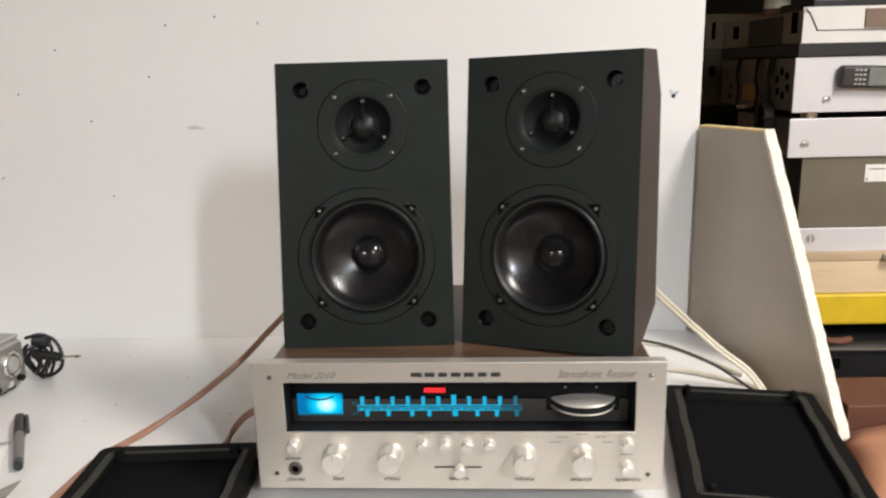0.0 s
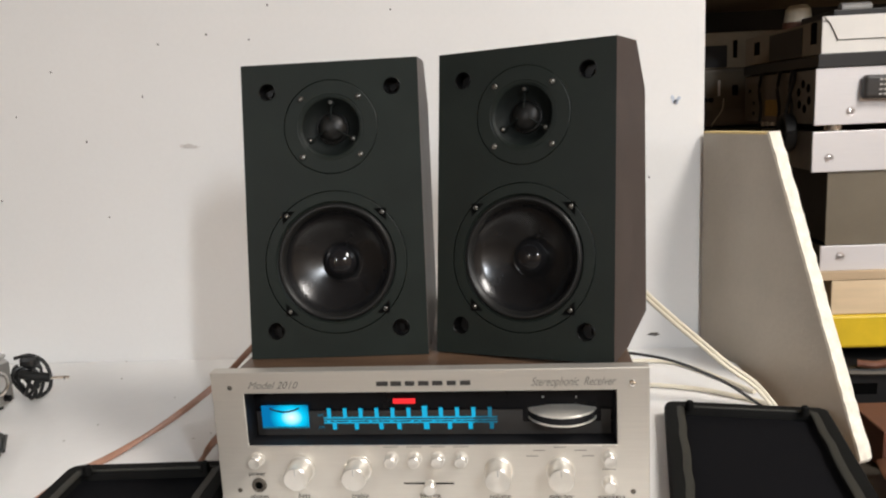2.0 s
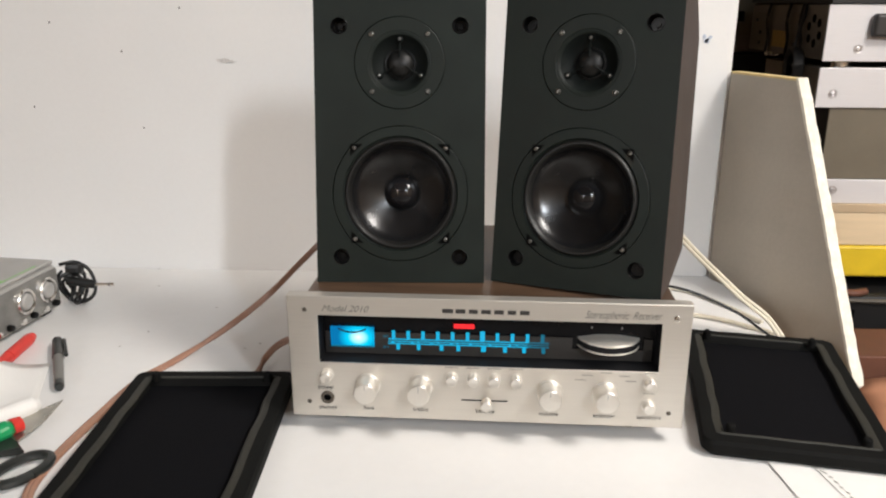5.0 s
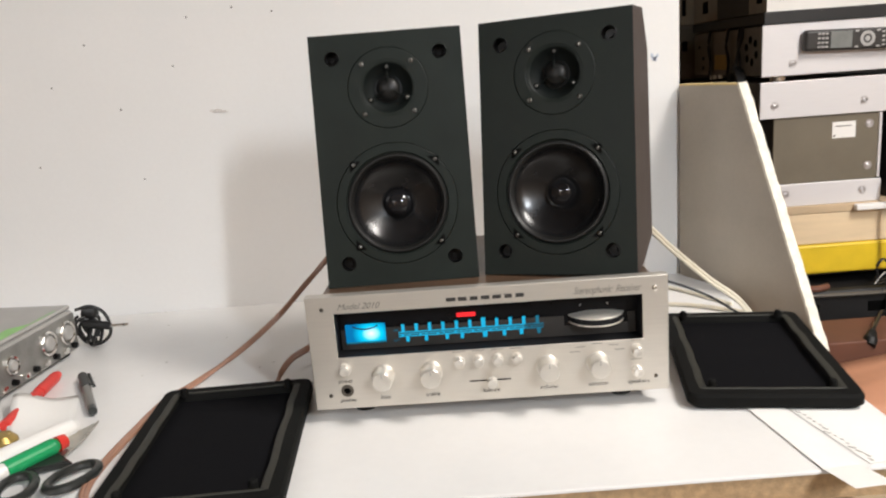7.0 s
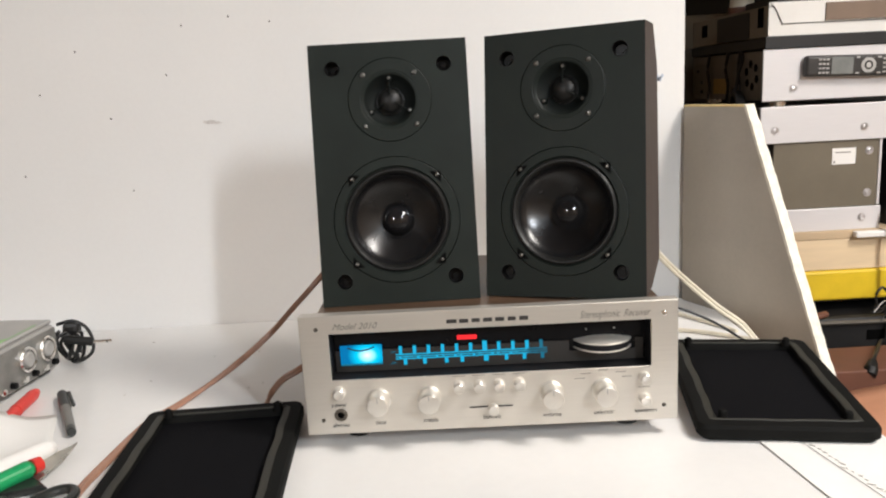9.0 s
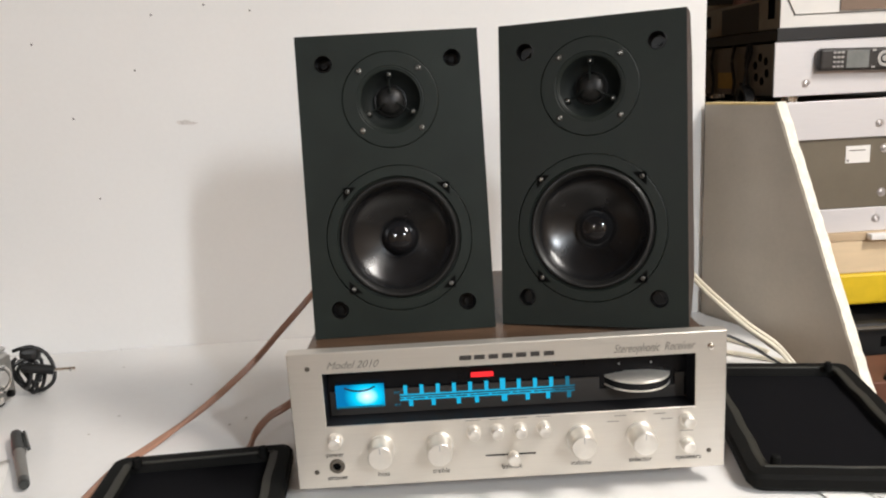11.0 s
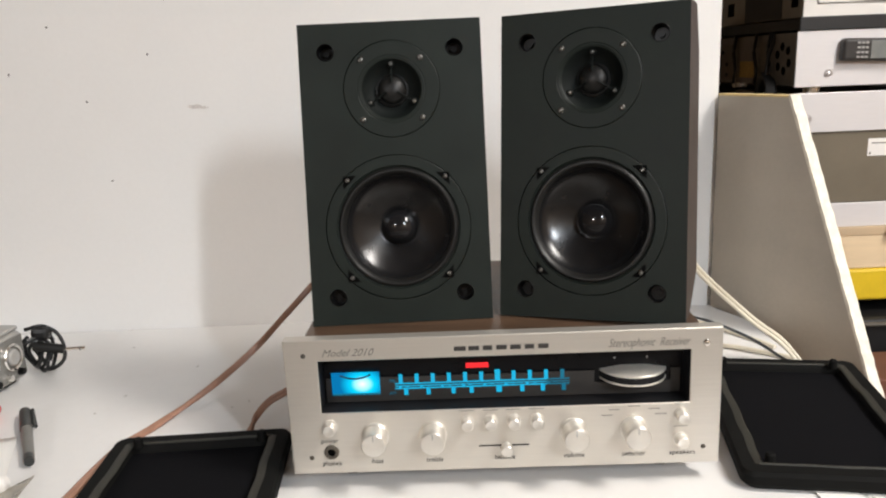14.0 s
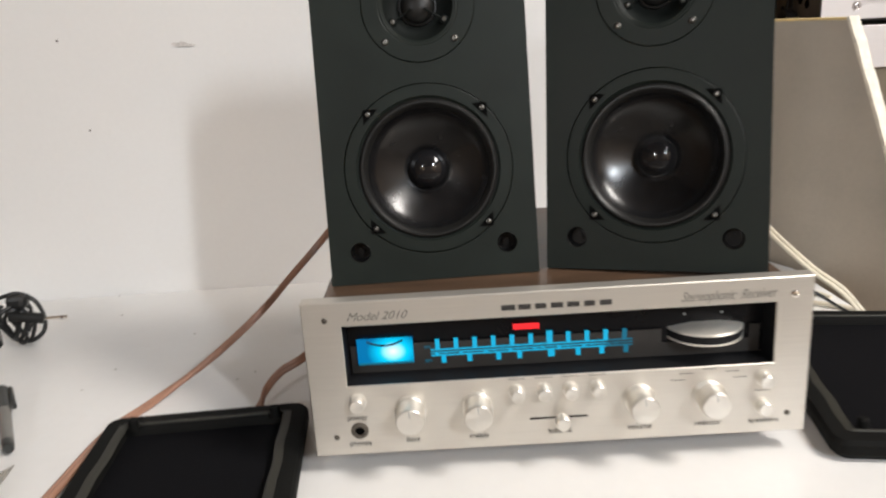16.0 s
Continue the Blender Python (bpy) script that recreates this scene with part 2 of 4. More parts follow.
def slab(outline, z0, z1, bevel=0.0):
    bm = bmesh.new()
    a = [bm.verts.new((x, y, z0)) for x, y in outline]
    b = [bm.verts.new((x, y, z1)) for x, y in outline]
    for k in range(len(outline)):
        n = (k + 1) % len(outline)
        bm.faces.new((a[k], a[n], b[n], b[k]))
    bm.faces.new(a[::-1])
    top = bm.faces.new(b)
    if bevel:
        bmesh.ops.bevel(bm, geom=list(top.edges), offset=bevel, segments=2, affect="EDGES")
    return bm


def rounded(w, h, r, k=6):
    out = []
    for cx, cy, a0 in ((w / 2 - r, h / 2 - r, 0), (-w / 2 + r, h / 2 - r, 90), (-w / 2 + r, -h / 2 + r, 180), (w / 2 - r, -h / 2 + r, 270)):
        out += [(cx + r * math.cos(radians(a0 + 90 * i / k)), cy + r * math.sin(radians(a0 + 90 * i / k))) for i in range(k + 1)]
    return out


def writing(text, size, x, z, mat, parent, y=-0.0003, align="CENTER", shear=0.0, wide=1.0, name="lettering"):
    """Raised lettering on a face that looks along -y."""
    cu = bpy.data.curves.new("lettering", "FONT")
    cu.body, cu.size, cu.align_x, cu.shear, cu.extrude = text, size, align, shear, 0.00008
    tmp = new("lettering_tmp", cu)
    bpy.context.view_layer.update()
    me = bpy.data.meshes.new_from_object(tmp.evaluated_get(bpy.context.evaluated_depsgraph_get()))
    bpy.data.objects.remove(tmp)
    bpy.data.curves.remove(cu)
    me.transform(Matrix.Translation((x, y, z)) @ pose(0, 0, 0, 90) @ Matrix.Diagonal((wide, 1, 1, 1)))
    me.materials.clear()
    me.materials.append(mat)
    ob = new(name, me)
    ob.parent = parent
    return ob

# ---- the room ----
WALL_Y = 0.48
END_X = 0.351


def structure(name, bm, mat, label, category):
    return tagged(link(name, bm, mat), label, category, kind="structure")


structure("floor", box(-2.6, 2.9, -4.6, 2.3, -1.0, -0.9), floor_mat, "grey concrete workshop floor", "floor")
# unseen ceiling and outer walls added to enclose the lamps and bounce warm light
structure("ceiling", box(-2.6, 2.9, -4.6, 2.3, 2.3, 2.4), room_bounce_tan, "unseen workshop ceiling, tan for warm bounce light", "ceiling")
structure("wall_north", box(-2.6, END_X, WALL_Y, WALL_Y + 0.02, -0.9, 0.68), wall_paint, "white painted partition panel behind the workbench", "wall")
structure("wall_far", box(-2.6, 2.9, 2.3, 2.4, -0.9, 2.3), room_bounce_tan, "plain wall behind the storage rack", "wall")
structure("wall_east", box(2.9, 3.0, -4.6, 2.4, -0.9, 2.3), room_bounce_tan, "unseen side wall, tan for warm bounce light", "wall")
structure("wall_west", box(-2.7, -2.6, -4.6, 2.4, -0.9, 2.3), room_bounce_tan, "unseen side wall, tan for warm bounce light", "wall")
structure("wall_south", box(-2.7, 3.0, -4.7, -4.6, -0.9, 2.3), room_bounce_tan, "unseen rear wall, tan for warm bounce light", "wall")

# ---- ceiling lamps ----
def ceiling_lamp(x, y, z, turn, length, power, colour, width=0.16):
    lamp = thing("ceiling_lamp", pose(x, y, z, 0, 0, turn), "white fluorescent lamp with two glowing tubes hung from the ceiling", "ceiling lamp", "ceiling lamps")
    part("housing", box(-length / 2, length / 2, -width / 2, width / 2, -0.03, 0, 0.004), white_plastic, lamp)
    for s in (-1, 1):
        bm = sweep([(-length / 2 + 0.02, s * width / 4, -0.048), (0, s * width / 4, -0.048), (length / 2 - 0.02, s * width / 4, -0.048)], 0.014, n=2)
        part("tube", bm, tube_glow, lamp)
        part("hanger", box(s * length * 0.4 - 0.004, s * length * 0.4 + 0.004, -0.004, 0.004, 0.0002, 2.3 - z), white_plastic, lamp)
    data = bpy.data.lights.new("lamp_light", "AREA")
    data.shape, data.size, data.size_y = "RECTANGLE", length, width
    data.energy, data.color = power, colour
    ob = new("lamp_light", data)
    ob.matrix_world = pose(x, y, z - 0.07, 0, 0, turn)
    return lamp


ceiling_lamp(2.03, -3.7, 2.25, 120, 1.9, 218, (0.87, 0.93, 1.0), 0.16)
ceiling_lamp(1.7, -0.9, 2.25, 120, 1.2, 104, (1.0, 0.945, 0.895), 0.5)
ceiling_lamp(-2.2, -4.1, 2.0, 30, 1.0, 125, (0.93, 0.96, 1.0), 0.16)

# ---- workbench ----
bench = thing("workbench", pose(0, 0, 0), "white laminate workbench with a raw chipboard front edge", "workbench")
part("worktop", slab([(-1.3, -0.158), (0.378, -0.160), (0.378, 0.405), (0.3505, 0.463), (0.3505, WALL_Y - 0.001), (-1.3, WALL_Y - 0.001)], -0.003, 0, 0.0008), laminate, bench)
part("core", slab([(-1.3, -0.156), (0.376, -0.158), (0.376, 0.403), (0.349, 0.461), (0.349, WALL_Y - 0.001), (-1.3, WALL_Y - 0.001)], -0.028, -0.0032), chipboard, bench, "raw brown chipboard core")
for x in (-1.2, 0.33):
    for y in (-0.12, 0.42):
        part("leg", box(x - 0.025, x + 0.025, y - 0.025, y + 0.025, -0.9, -0.0285, 0.003), cream_wood, bench)


# ---- loudspeakers ----
LEAN = 10.4
PROFILE = [(0, 0), (0.050, 0), (0.128, 0.014), (0.153, 0.226), (0.122, 0.270), (0.0496, 0.2702)]


def holed_plate(w, h, holes, steps=48):
    """A flat plate in x and z with round holes (x, z, radius)."""
    bm = bmesh.new()
    edges = []
    loop = [bm.verts.new(p) for p in ((-w / 2, 0, 0), (w / 2, 0, 0), (w / 2, 0, h), (-w / 2, 0, h))]
    edges += [bm.edges.new((loop[k], loop[(k + 1) % 4])) for k in range(4)]
    for x, z, r in holes:
        ring = [bm.verts.new((x + r * math.cos(2 * math.pi * k / steps), 0, z + r * math.sin(2 * math.pi * k / steps))) for k in range(steps)]
        edges += [bm.edges.new((ring[k], ring[(k + 1) % steps])) for k in range(steps)]
    bmesh.ops.triangle_fill(bm, use_beauty=True, edges=edges)
    return bm


def screw_head(x, z, d, r):
    bm = lathe([(0, d + 0.001), (r, d + 0.001), (r, d), (r * 0.75, d - r * 0.35), (r * 0.45, d - r * 0.45), (r * 0.35, d - r * 0.1), (0, d - r * 0.1)], 14)
    bm.transform(Matrix.Translation((x, 0, z)))
    return bm


def loudspeaker(m, label):
    sp = thing("loudspeaker", m, label, "loudspeaker", "pair of loudspeakers")
    body = prism(PROFILE, -0.083, 0.083)
    body.faces.ensure_lookup_table()
    front = [f for f in body.faces if all(abs(v.co.y - v.co.z * math.tan(radians(LEAN))) < 0.0015 for v in f.verts)]
    bmesh.ops.delete(body, geom=front, context="FACES_ONLY")
    part("cabinet", body, cabinet_brown, sp, "dark walnut-grained vinyl cabinet")
    tilt = pose(0, 0, 0, -LEAN)
    H = 0.0255
    wz, tz = H + 0.0625, H + 0.1885
    sockets = [(sx * 0.0585, H + z) for sx in (-1, 1) for z in (0, 0.2235)]
    holes = [(0, wz, 0.0668), (0, tz, 0.0442)] + [(x, z, 0.0079) for x, z in sockets]

    def put(name, bm, mat, parent, label="", smooth=False):
        bm.transform(tilt)
        return part(name, bm, mat, parent, label, smooth)

    baffle = put("baffle", holed_plate(0.166, 0.2747, holes), baffle_black, sp, "satin black front baffle")
    for x, z in sockets:
        bm = lathe([(0.0081, -0.0001), (0.0078, -0.0003), (0.0073, 0.0004), (0.0066, 0.012), (0.003, 0.012), (0.003, 0.009), (0, 0.009)], 22)
        bm.transform(Matrix.Translation((x, 0, z)))
        put("grille_socket", bm, socket_rubber, sp, smooth=True)
    move = Matrix.Translation((0, 0, wz))
    wf = put("woofer", lathe([(0.0668, 0), (0.0668, 0.003), (0.0662, 0.003), (0.0660, 0.0), (0.0655, -0.0003), (0.0568, -0.0004), (0.0562, 0.0012), (0.0550, 0.0018)], 64, move), baffle_black, sp, "round bass driver with a glossy cone", True)
    put("surround", lathe([(0.0552, 0.0018), (0.0543, 0.0002), (0.0530, -0.0008), (0.0515, -0.0008), (0.0498, 0.0006), (0.0486, 0.0026), (0.0478, 0.0040)], 64, move), rubber, wf, smooth=True)
    cone = [(0.0480 - 0.0325 * k / 10, 0.0038 + 0.0205 * (k / 10) ** 0.62) for k in range(11)]
    put("cone", lathe(cone, 64, move), cone_black, wf, "glossy black cone", True)
    cap = [(0.0160 * math.cos(radians(a)), 0.0232 - 0.0125 * math.sin(radians(a))) for a in range(0, 90, 9)] + [(0, 0.0107)]
    put("dust_cap", lathe(cap, 40, move), dust_cap_mat, wf, "shiny domed dust cap", True)
    for sx in (-1, 1):
        for sz in (-1, 1):
            cx, cz = sx * 0.0447, wz + sz * 0.0447
            bm = bmesh.new()
            o = Vector((sx, 0, sz)).normalized()
            q = Vector((-o.z, 0, o.x))
            c = Vector((cx, -0.0006, cz))
            tri = [c + o * 0.0055, c - o * 0.003 + q * 0.0085, c - o * 0.003 - q * 0.0085]
            a = [bm.verts.new(p) for p in tri]
            b = [bm.verts.new(p + Vector((0, 0.002, 0))) for p in tri]
            bm.faces.new(a)
            bm.faces.new(b[::-1])
            for k in range(3):
                bm.faces.new((a[k], b[k], b[(k + 1) % 3], a[(k + 1) % 3]))
            put("notch", bm, void_black, wf)
            put("screw", screw_head(cx, cz, -0.0007, 0.0022), screw_steel, wf, smooth=True)
    move = Matrix.Translation((0, 0, tz))
    tw = put("tweeter", lathe([(0.0437, 0.003), (0.0437, 0.0), (0.0430, -0.0004), (0.0312, -0.0004), (0.0306, 0.0), (0.0300, -0.0002), (0.0290, -0.0001), (0.0284, 0.0004), (0.0276, 0.0003), (0.0268, 0.0010)], 56, move), baffle_black, sp, "round dome tweeter in a shallow horn", True)
    put("horn", lathe([(0.0268, 0.0010), (0.0250, 0.0036), (0.0225, 0.0066), (0.0180, 0.0098), (0.0142, 0.0108), (0.0138, 0.0092), (0.0128, 0.0092)], 56, move), driver_black, tw, "darker horn throat", True)
    put("gap", lathe([(0.0443, 0.0002), (0.0442, 0.004), (0.0437, 0.004)], 56, move), void_black, tw)
    dome = [(0.0130 * math.cos(radians(a)), 0.0100 - 0.0085 * math.sin(radians(a))) for a in range(0, 90, 10)] + [(0, 0.0015)]
    put("dome", lathe(dome, 32, move), rubber, tw, smooth=True)
    put("dome_ring", lathe([(0.0150, 0.0105), (0.0148, 0.0082), (0.0136, 0.0080), (0.0133, 0.0100)], 40, move), socket_rubber, tw, smooth=True)
    for a in (90, 210, 330):
        d = Vector((math.cos(radians(a)), 0, math.sin(radians(a))))
        c = Vector((0, 0, tz))
        put("spoke", sweep([c + d * 0.023 + Vector((0, 0.0045, 0)), c + d * 0.014 + Vector((0, 0.0035, 0)), c + d * 0.006 + Vector((0, 0.0005, 0))], 0.0008, n=3, steps=6), driver_black, tw)
        put("screw_post", disc(0.0032, 0.008, 0.0025, d.x * 0.0232, tz + d.z * 0.0232, 0.0006, 16), driver_black, tw, smooth=False)
        put("screw", screw_head(d.x * 0.0232, tz + d.z * 0.0232, 0.0022, 0.0018), screw_steel, tw, smooth=True)
    for sx in (-1, 1):
        for sz in (-1, 1):
            put("screw", screw_head(sx * 0.027, tz + sz * 0.027, -0.0009, 0.0027), screw_steel, tw, smooth=True)
    return sp


left_speaker = loudspeaker(pose(-0.0845, 0.0683, 0.1316, 0, -0.3, 0.4), "black two-way loudspeaker without its grille standing upright on the receiver")
right_speaker = copy_thing(left_speaker, pose(0.0822, 0.0435, 0.1348, 0, -1.7, -22.5))
tagged(right_speaker, "black two-way loudspeaker turned inwards, one corner propped on the receiver faceplate")


# ---- receiver ----
def receiver():
    rc = thing("stereo_receiver", pose(0.0015, -0.0003, 0.0005, 0, -0.25, -2.3), "vintage silver stereo receiver with blue lit dial and walnut cabinet", "receiver")
    shell = box(-0.176, 0.176, 0.0262, 0.285, 0.016, 0.131, 0.002)
    for x0, x1, z0, z1 in ((-0.176, 0.176, 0.1225, 0.1308), (-0.176, 0.176, 0.0165, 0.0715), (-0.176, -0.1602, 0.0717, 0.1223), (0.1602, 0.176, 0.0717, 0.1223)):
        box(x0, x1, 0.0125, 0.0275, z0, z1, 0.0, shell)
    part("cabinet", shell, wood_top, rc, "dark walnut cabinet")
    for x in (-0.14, 0.14):
        for y in (0.04, 0.25):
            part("foot", lathe([(0, 0), (0.012, 0), (0.013, 0.0165), (0, 0.0165)], 20, pose(x, y, 0, 90)), rubber, rc)
    # faceplate with the dial opening
    X, Z0, Z1 = 0.1835, 0.0162, 0.1398
    wx0, wx1, wz0, wz1 = -0.158, 0.1572, 0.0731, 0.1207
    bm = bmesh.new()
    o = [(-0.1865, Z0), (X, Z0), (X, Z1), (-0.1865, Z1)]
    i = [(wx0, wz0), (wx1, wz0), (wx1, wz1), (wx0, wz1)]
    rows = []
    for pts, y in ((i, 0.0012), (i, 0.0006), ([(x + 0.0006 * (1 if x > 0 else -1), z + 0.0006 * (1 if z > 0.09 else -1)) for x, z in i], 0), ([(x - 0.0008 * (1 if x > 0 else -1), z + 0.0008 * (1 if z < 0.05 else -1)) for x, z in o], 0), (o, 0.0008), (o, 0.0122)):
        rows.append([bm.verts.new((x, y, z)) for x, z in pts])
    for a, b in zip(rows, rows[1:]):
        for k in range(4):
            bm.faces.new((a[k], a[(k + 1) % 4], b[(k + 1) % 4], b[k]))
    plate = part("faceplate", bm, brushed, rc, "brushed aluminium faceplate")
    bz = bmesh.new()
    ra = [bz.verts.new((x, 0.0012, z)) for x, z in i]
    rb = [bz.verts.new((x * 0.998, 0.0222, 0.097 + (z - 0.097) * 0.99)) for x, z in i]
    for k in range(4):
        bz.faces.new((ra[k], ra[(k + 1) % 4], rb[(k + 1) % 4], rb[k]))
    part("bezel", bz, ledge_black, rc, "black dial surround")
    dial = part("dial_window", box(wx0 + 0.0002, wx1 - 0.0002, 0.0228, 0.0240, wz0 + 0.0004, wz1 - 0.0004), dial_black, rc, "black dial window")
    # plates added over the lower dial, their grey imitates the glass reflection
    for x0, x1, z1 in ((wx0 + 0.002, 0.0798, 0.0962), (0.0798, 0.1462, 0.0850), (0.1462, 0.1542, 0.0962)):
        part("glass_sheen_plate", box(x0, x1, 0.0206, 0.0216, wz0 + 0.001, z1), glass_sheen_grey, dial, "dark plate with the smoked glass reflection painted grey")
    meter = part("tuning_meter", box(-0.1507, -0.1083, 0.0182, 0.0200, 0.0812, 0.1024, 0.0006), meter_material(), dial, "glowing blue tuning meter")
    arc = [(-0.1295 + 0.0135 * u / 4, 0.0179, 0.1004 - 0.0036 * (1 - (u / 4) ** 2)) for u in range(-4, 5)]
    part("meter_scale", sweep(arc, 0.0008, n=2, steps=6), meter_ink, meter, "dark curved meter scale")
    part("meter_base", box(-0.1503, -0.1087, 0.0179, 0.0181, 0.0816, 0.0832), dial_dim, meter)
    y = 0.0200
    for z, h in ((0.0900, 0.0011), (0.0877, 0.0008), (0.0854, 0.0011)):
        part("scale_line", box(-0.0950, 0.0380, y, y + 0.0004, z - h / 2, z + h / 2), dial_blue, dial)
        part("scale_line", box(0.0382, 0.0580, y, y + 0.0004, z - h / 2, z + h / 2), dial_dim, dial)
    for k in range(11):
        x, w = -0.0899 + 0.01417 * k, 0.0023 if k == 6 else 0.0017
        part("scale_tick", box(x - w, x + w, y - 0.0001, y + 0.0003, 0.0900, 0.1004 if k == 6 else 0.0988), dial_blue if k < 10 else dial_dim, dial)
    for x in (-0.0855, -0.0658, -0.0438, -0.0278, -0.0037, 0.0167, 0.0347, 0.0530):
        w = 0.0024 if abs(x) < 0.005 else 0.0018
        part("scale_tick", box(x - w, x + w, y - 0.0001, y + 0.0003, 0.0792, 0.0854), dial_blue if x < 0.05 else dial_dim, dial)
    for k in range(24):
        x = -0.0905 + 0.0062 * k
        part("scale_mark", box(x - 0.0014, x + 0.0014, y - 0.0001, y + 0.0003, 0.0862 + 0.0006 * (k % 3), 0.0872), dial_blue if k < 20 else dial_dim, dial)
    writing("FM", 0.0040, -0.0975, 0.0912, dial_dim, dial, y)
    writing("AM", 0.0040, -0.0975, 0.0800, dial_dim, dial, y)
    part("stereo_lamp", box(-0.0322, -0.0125, 0.0190, 0.0200, 0.1030, 0.1076, 0.0004), red_lamp, dial, "lit red stereo indicator")
    # tuning flywheel
    hub = Matrix.Translation((0.1135, 0.0305, 0.0925)) @ pose(0, 0, 0, 90)
    wheel = part("tuning_wheel", lathe([(0, -0.0045), (0.0285, -0.0045), (0.0292, -0.0041), (0.0292, 0.0034), (0, 0.0034)], 72, hub), ledge_black, rc, "heavy tuning flywheel", True)
    part("rim", lathe([(0.0292, 0.0028), (0.0300, 0.0031), (0.0300, 0.0040), (0.0291, 0.0047), (0.0130, 0.0074), (0, 0.0074)], 72, hub), wheel_alu, wheel, "polished sloping upper face", True)
    part("rim", lathe([(0.0290, -0.0047), (0.0300, -0.0044), (0.0300, -0.0032), (0.0290, -0.0029)], 72, hub), wheel_alu, wheel, "polished lower rim", True)
    for x in (0.0945, 0.1225):
        part("dial_lamp", disc(0.0009, 0.0227, 0.0220, x + 0.003, 0.1065, 0.0003, 12), key_grey, dial)
    # controls
    for x, name, text in ((-0.1125, "bass_knob", "bass"), (-0.0625, "treble_knob", "treble"), (0.0585, "volume_knob", "volume"), (0.1100, "selector_knob", "selector")):
        z = 0.0513 if x < 0 else 0.0503
        k = part(name, lathe([(0, 0), (0.0118, 0), (0.0120, -0.0025), (0.0108, -0.0035), (0.0106, -0.0190), (0.0098, -0.0202), (0.0030, -0.0202), (0, -0.0199)], 44, Matrix.Translation((x, 0, z))), knob_alu, rc, "turned aluminium knob")
        part("face", disc(0.0096, -0.0201, -0.0204, x, z, 0.0001, 44), spun_face, k, "spun aluminium face")
        part("pointer", box(x - 0.0004, x + 0.0004, -0.0207, -0.0203, z + 0.004, z + 0.0095), key_grey, k)
        writing(text, 0.0062, x, 0.0250, ink, plate, shear=0.2)
    for x in (-0.0327, -0.0126, 0.0072, 0.0272):
        part("push_button", lathe([(0, 0), (0.0062, 0), (0.0062, -0.0012), (0.0052, -0.0015), (0.0052, -0.0090), (0.0045, -0.0098), (0, -0.0094)], 28, Matrix.Translation((x, 0, 0.0613))), knob_alu, rc, "round push button")
        part("caption_bar", box(x - 0.0065, x + 0.0065, -0.0002, 0.0003, 0.0714, 0.0720), grey_ink, plate)
    for x, z in ((-0.1515, 0.0605), (0.1503, 0.0617), (0.1503, 0.0392)):
        part("push_button", lathe([(0, 0), (0.0066, 0), (0.0066, -0.0012), (0.0054, -0.0015), (0.0054, -0.0088), (0.0047, -0.0096), (0, -0.0092)], 28, Matrix.Translation((x, 0, z))), knob_alu, rc, "round push button")
    for z in (0.0718, 0.0510):
        part("caption_bar", box(0.1445, 0.1555, -0.0002, 0.0003, z, z + 0.0007), grey_ink, plate)
    for x, z in ((0.087, 0.0630), (0.093, 0.0680), (0.110, 0.0708), (0.127, 0.0680), (0.133, 0.0630)):
        part("caption_bar", box(x - 0.005, x + 0.005, -0.0002, 0.0003, z, z + 0.0007), grey_ink, plate)
    writing("power", 0.0058, -0.1528, 0.0455, ink, plate)
    writing("phones", 0.0058, -0.1522, 0.0240, ink, plate)
    writing("balance", 0.0060, -0.001, 0.0255, ink, plate)
    writing("speakers", 0.0058, 0.1520, 0.0250, ink, plate, wide=1.1)
    jack = part("phones_jack", lathe([(0, -0.0002), (0.0036, -0.0002), (0.0038, -0.0022), (0.0060, -0.0022), (0.0066, -0.0010), (0.0066, 0), (0, 0)], 28, Matrix.Translation((-0.1518, 0, 0.0367))), dark_case, rc, "dark headphone socket")
    part("contact", disc(0.0036, 0.0, -0.0006, -0.1518, 0.0367, 0, 20), void_black, jack)
    part("slot", box(-0.0233, 0.0200, -0.0002, 0.0004, 0.0377, 0.0391), void_black, plate)
    part("balance_slider", lathe([(0, 0), (0.0030, 0), (0.0030, -0.005), (0.0054, -0.0055), (0.0054, -0.0125), (0.0046, -0.0135), (0, -0.0132)], 28, Matrix.Translation((0.0003, 0, 0.0386))), knob_alu, rc, "small round slider knob")
    for sx in (-1, 1):
        for z in (0.0316, 0.1262):
            part("screw", screw_head(sx * 0.1697, z, -0.0002, 0.0032 if sx > 0 and z > 0.1 else 0.0022), chrome if sx > 0 and z > 0.1 else dark_case, plate, smooth=True)
    writing("Model 2010", 0.0090, -0.1325, 0.1252, grey_ink, plate, shear=0.45)
    writing("Stereophonic  Receiver", 0.0105, 0.1215, 0.1252, grey_ink, plate, shear=0.45, wide=0.68)
    for k, w in enumerate((0.0100, 0.0090, 0.0080, 0.0088, 0.0088, 0.0076, 0.0086)):
        x = -0.0366 + 0.0117 * k
        part("emblem_bar", prism([(-0.0005, 0.1265), (0.0003, 0.1265), (0.0003, 0.1304), (-0.0005, 0.1304)], x - w / 2, x + w / 2), ink, plate)
    return rc


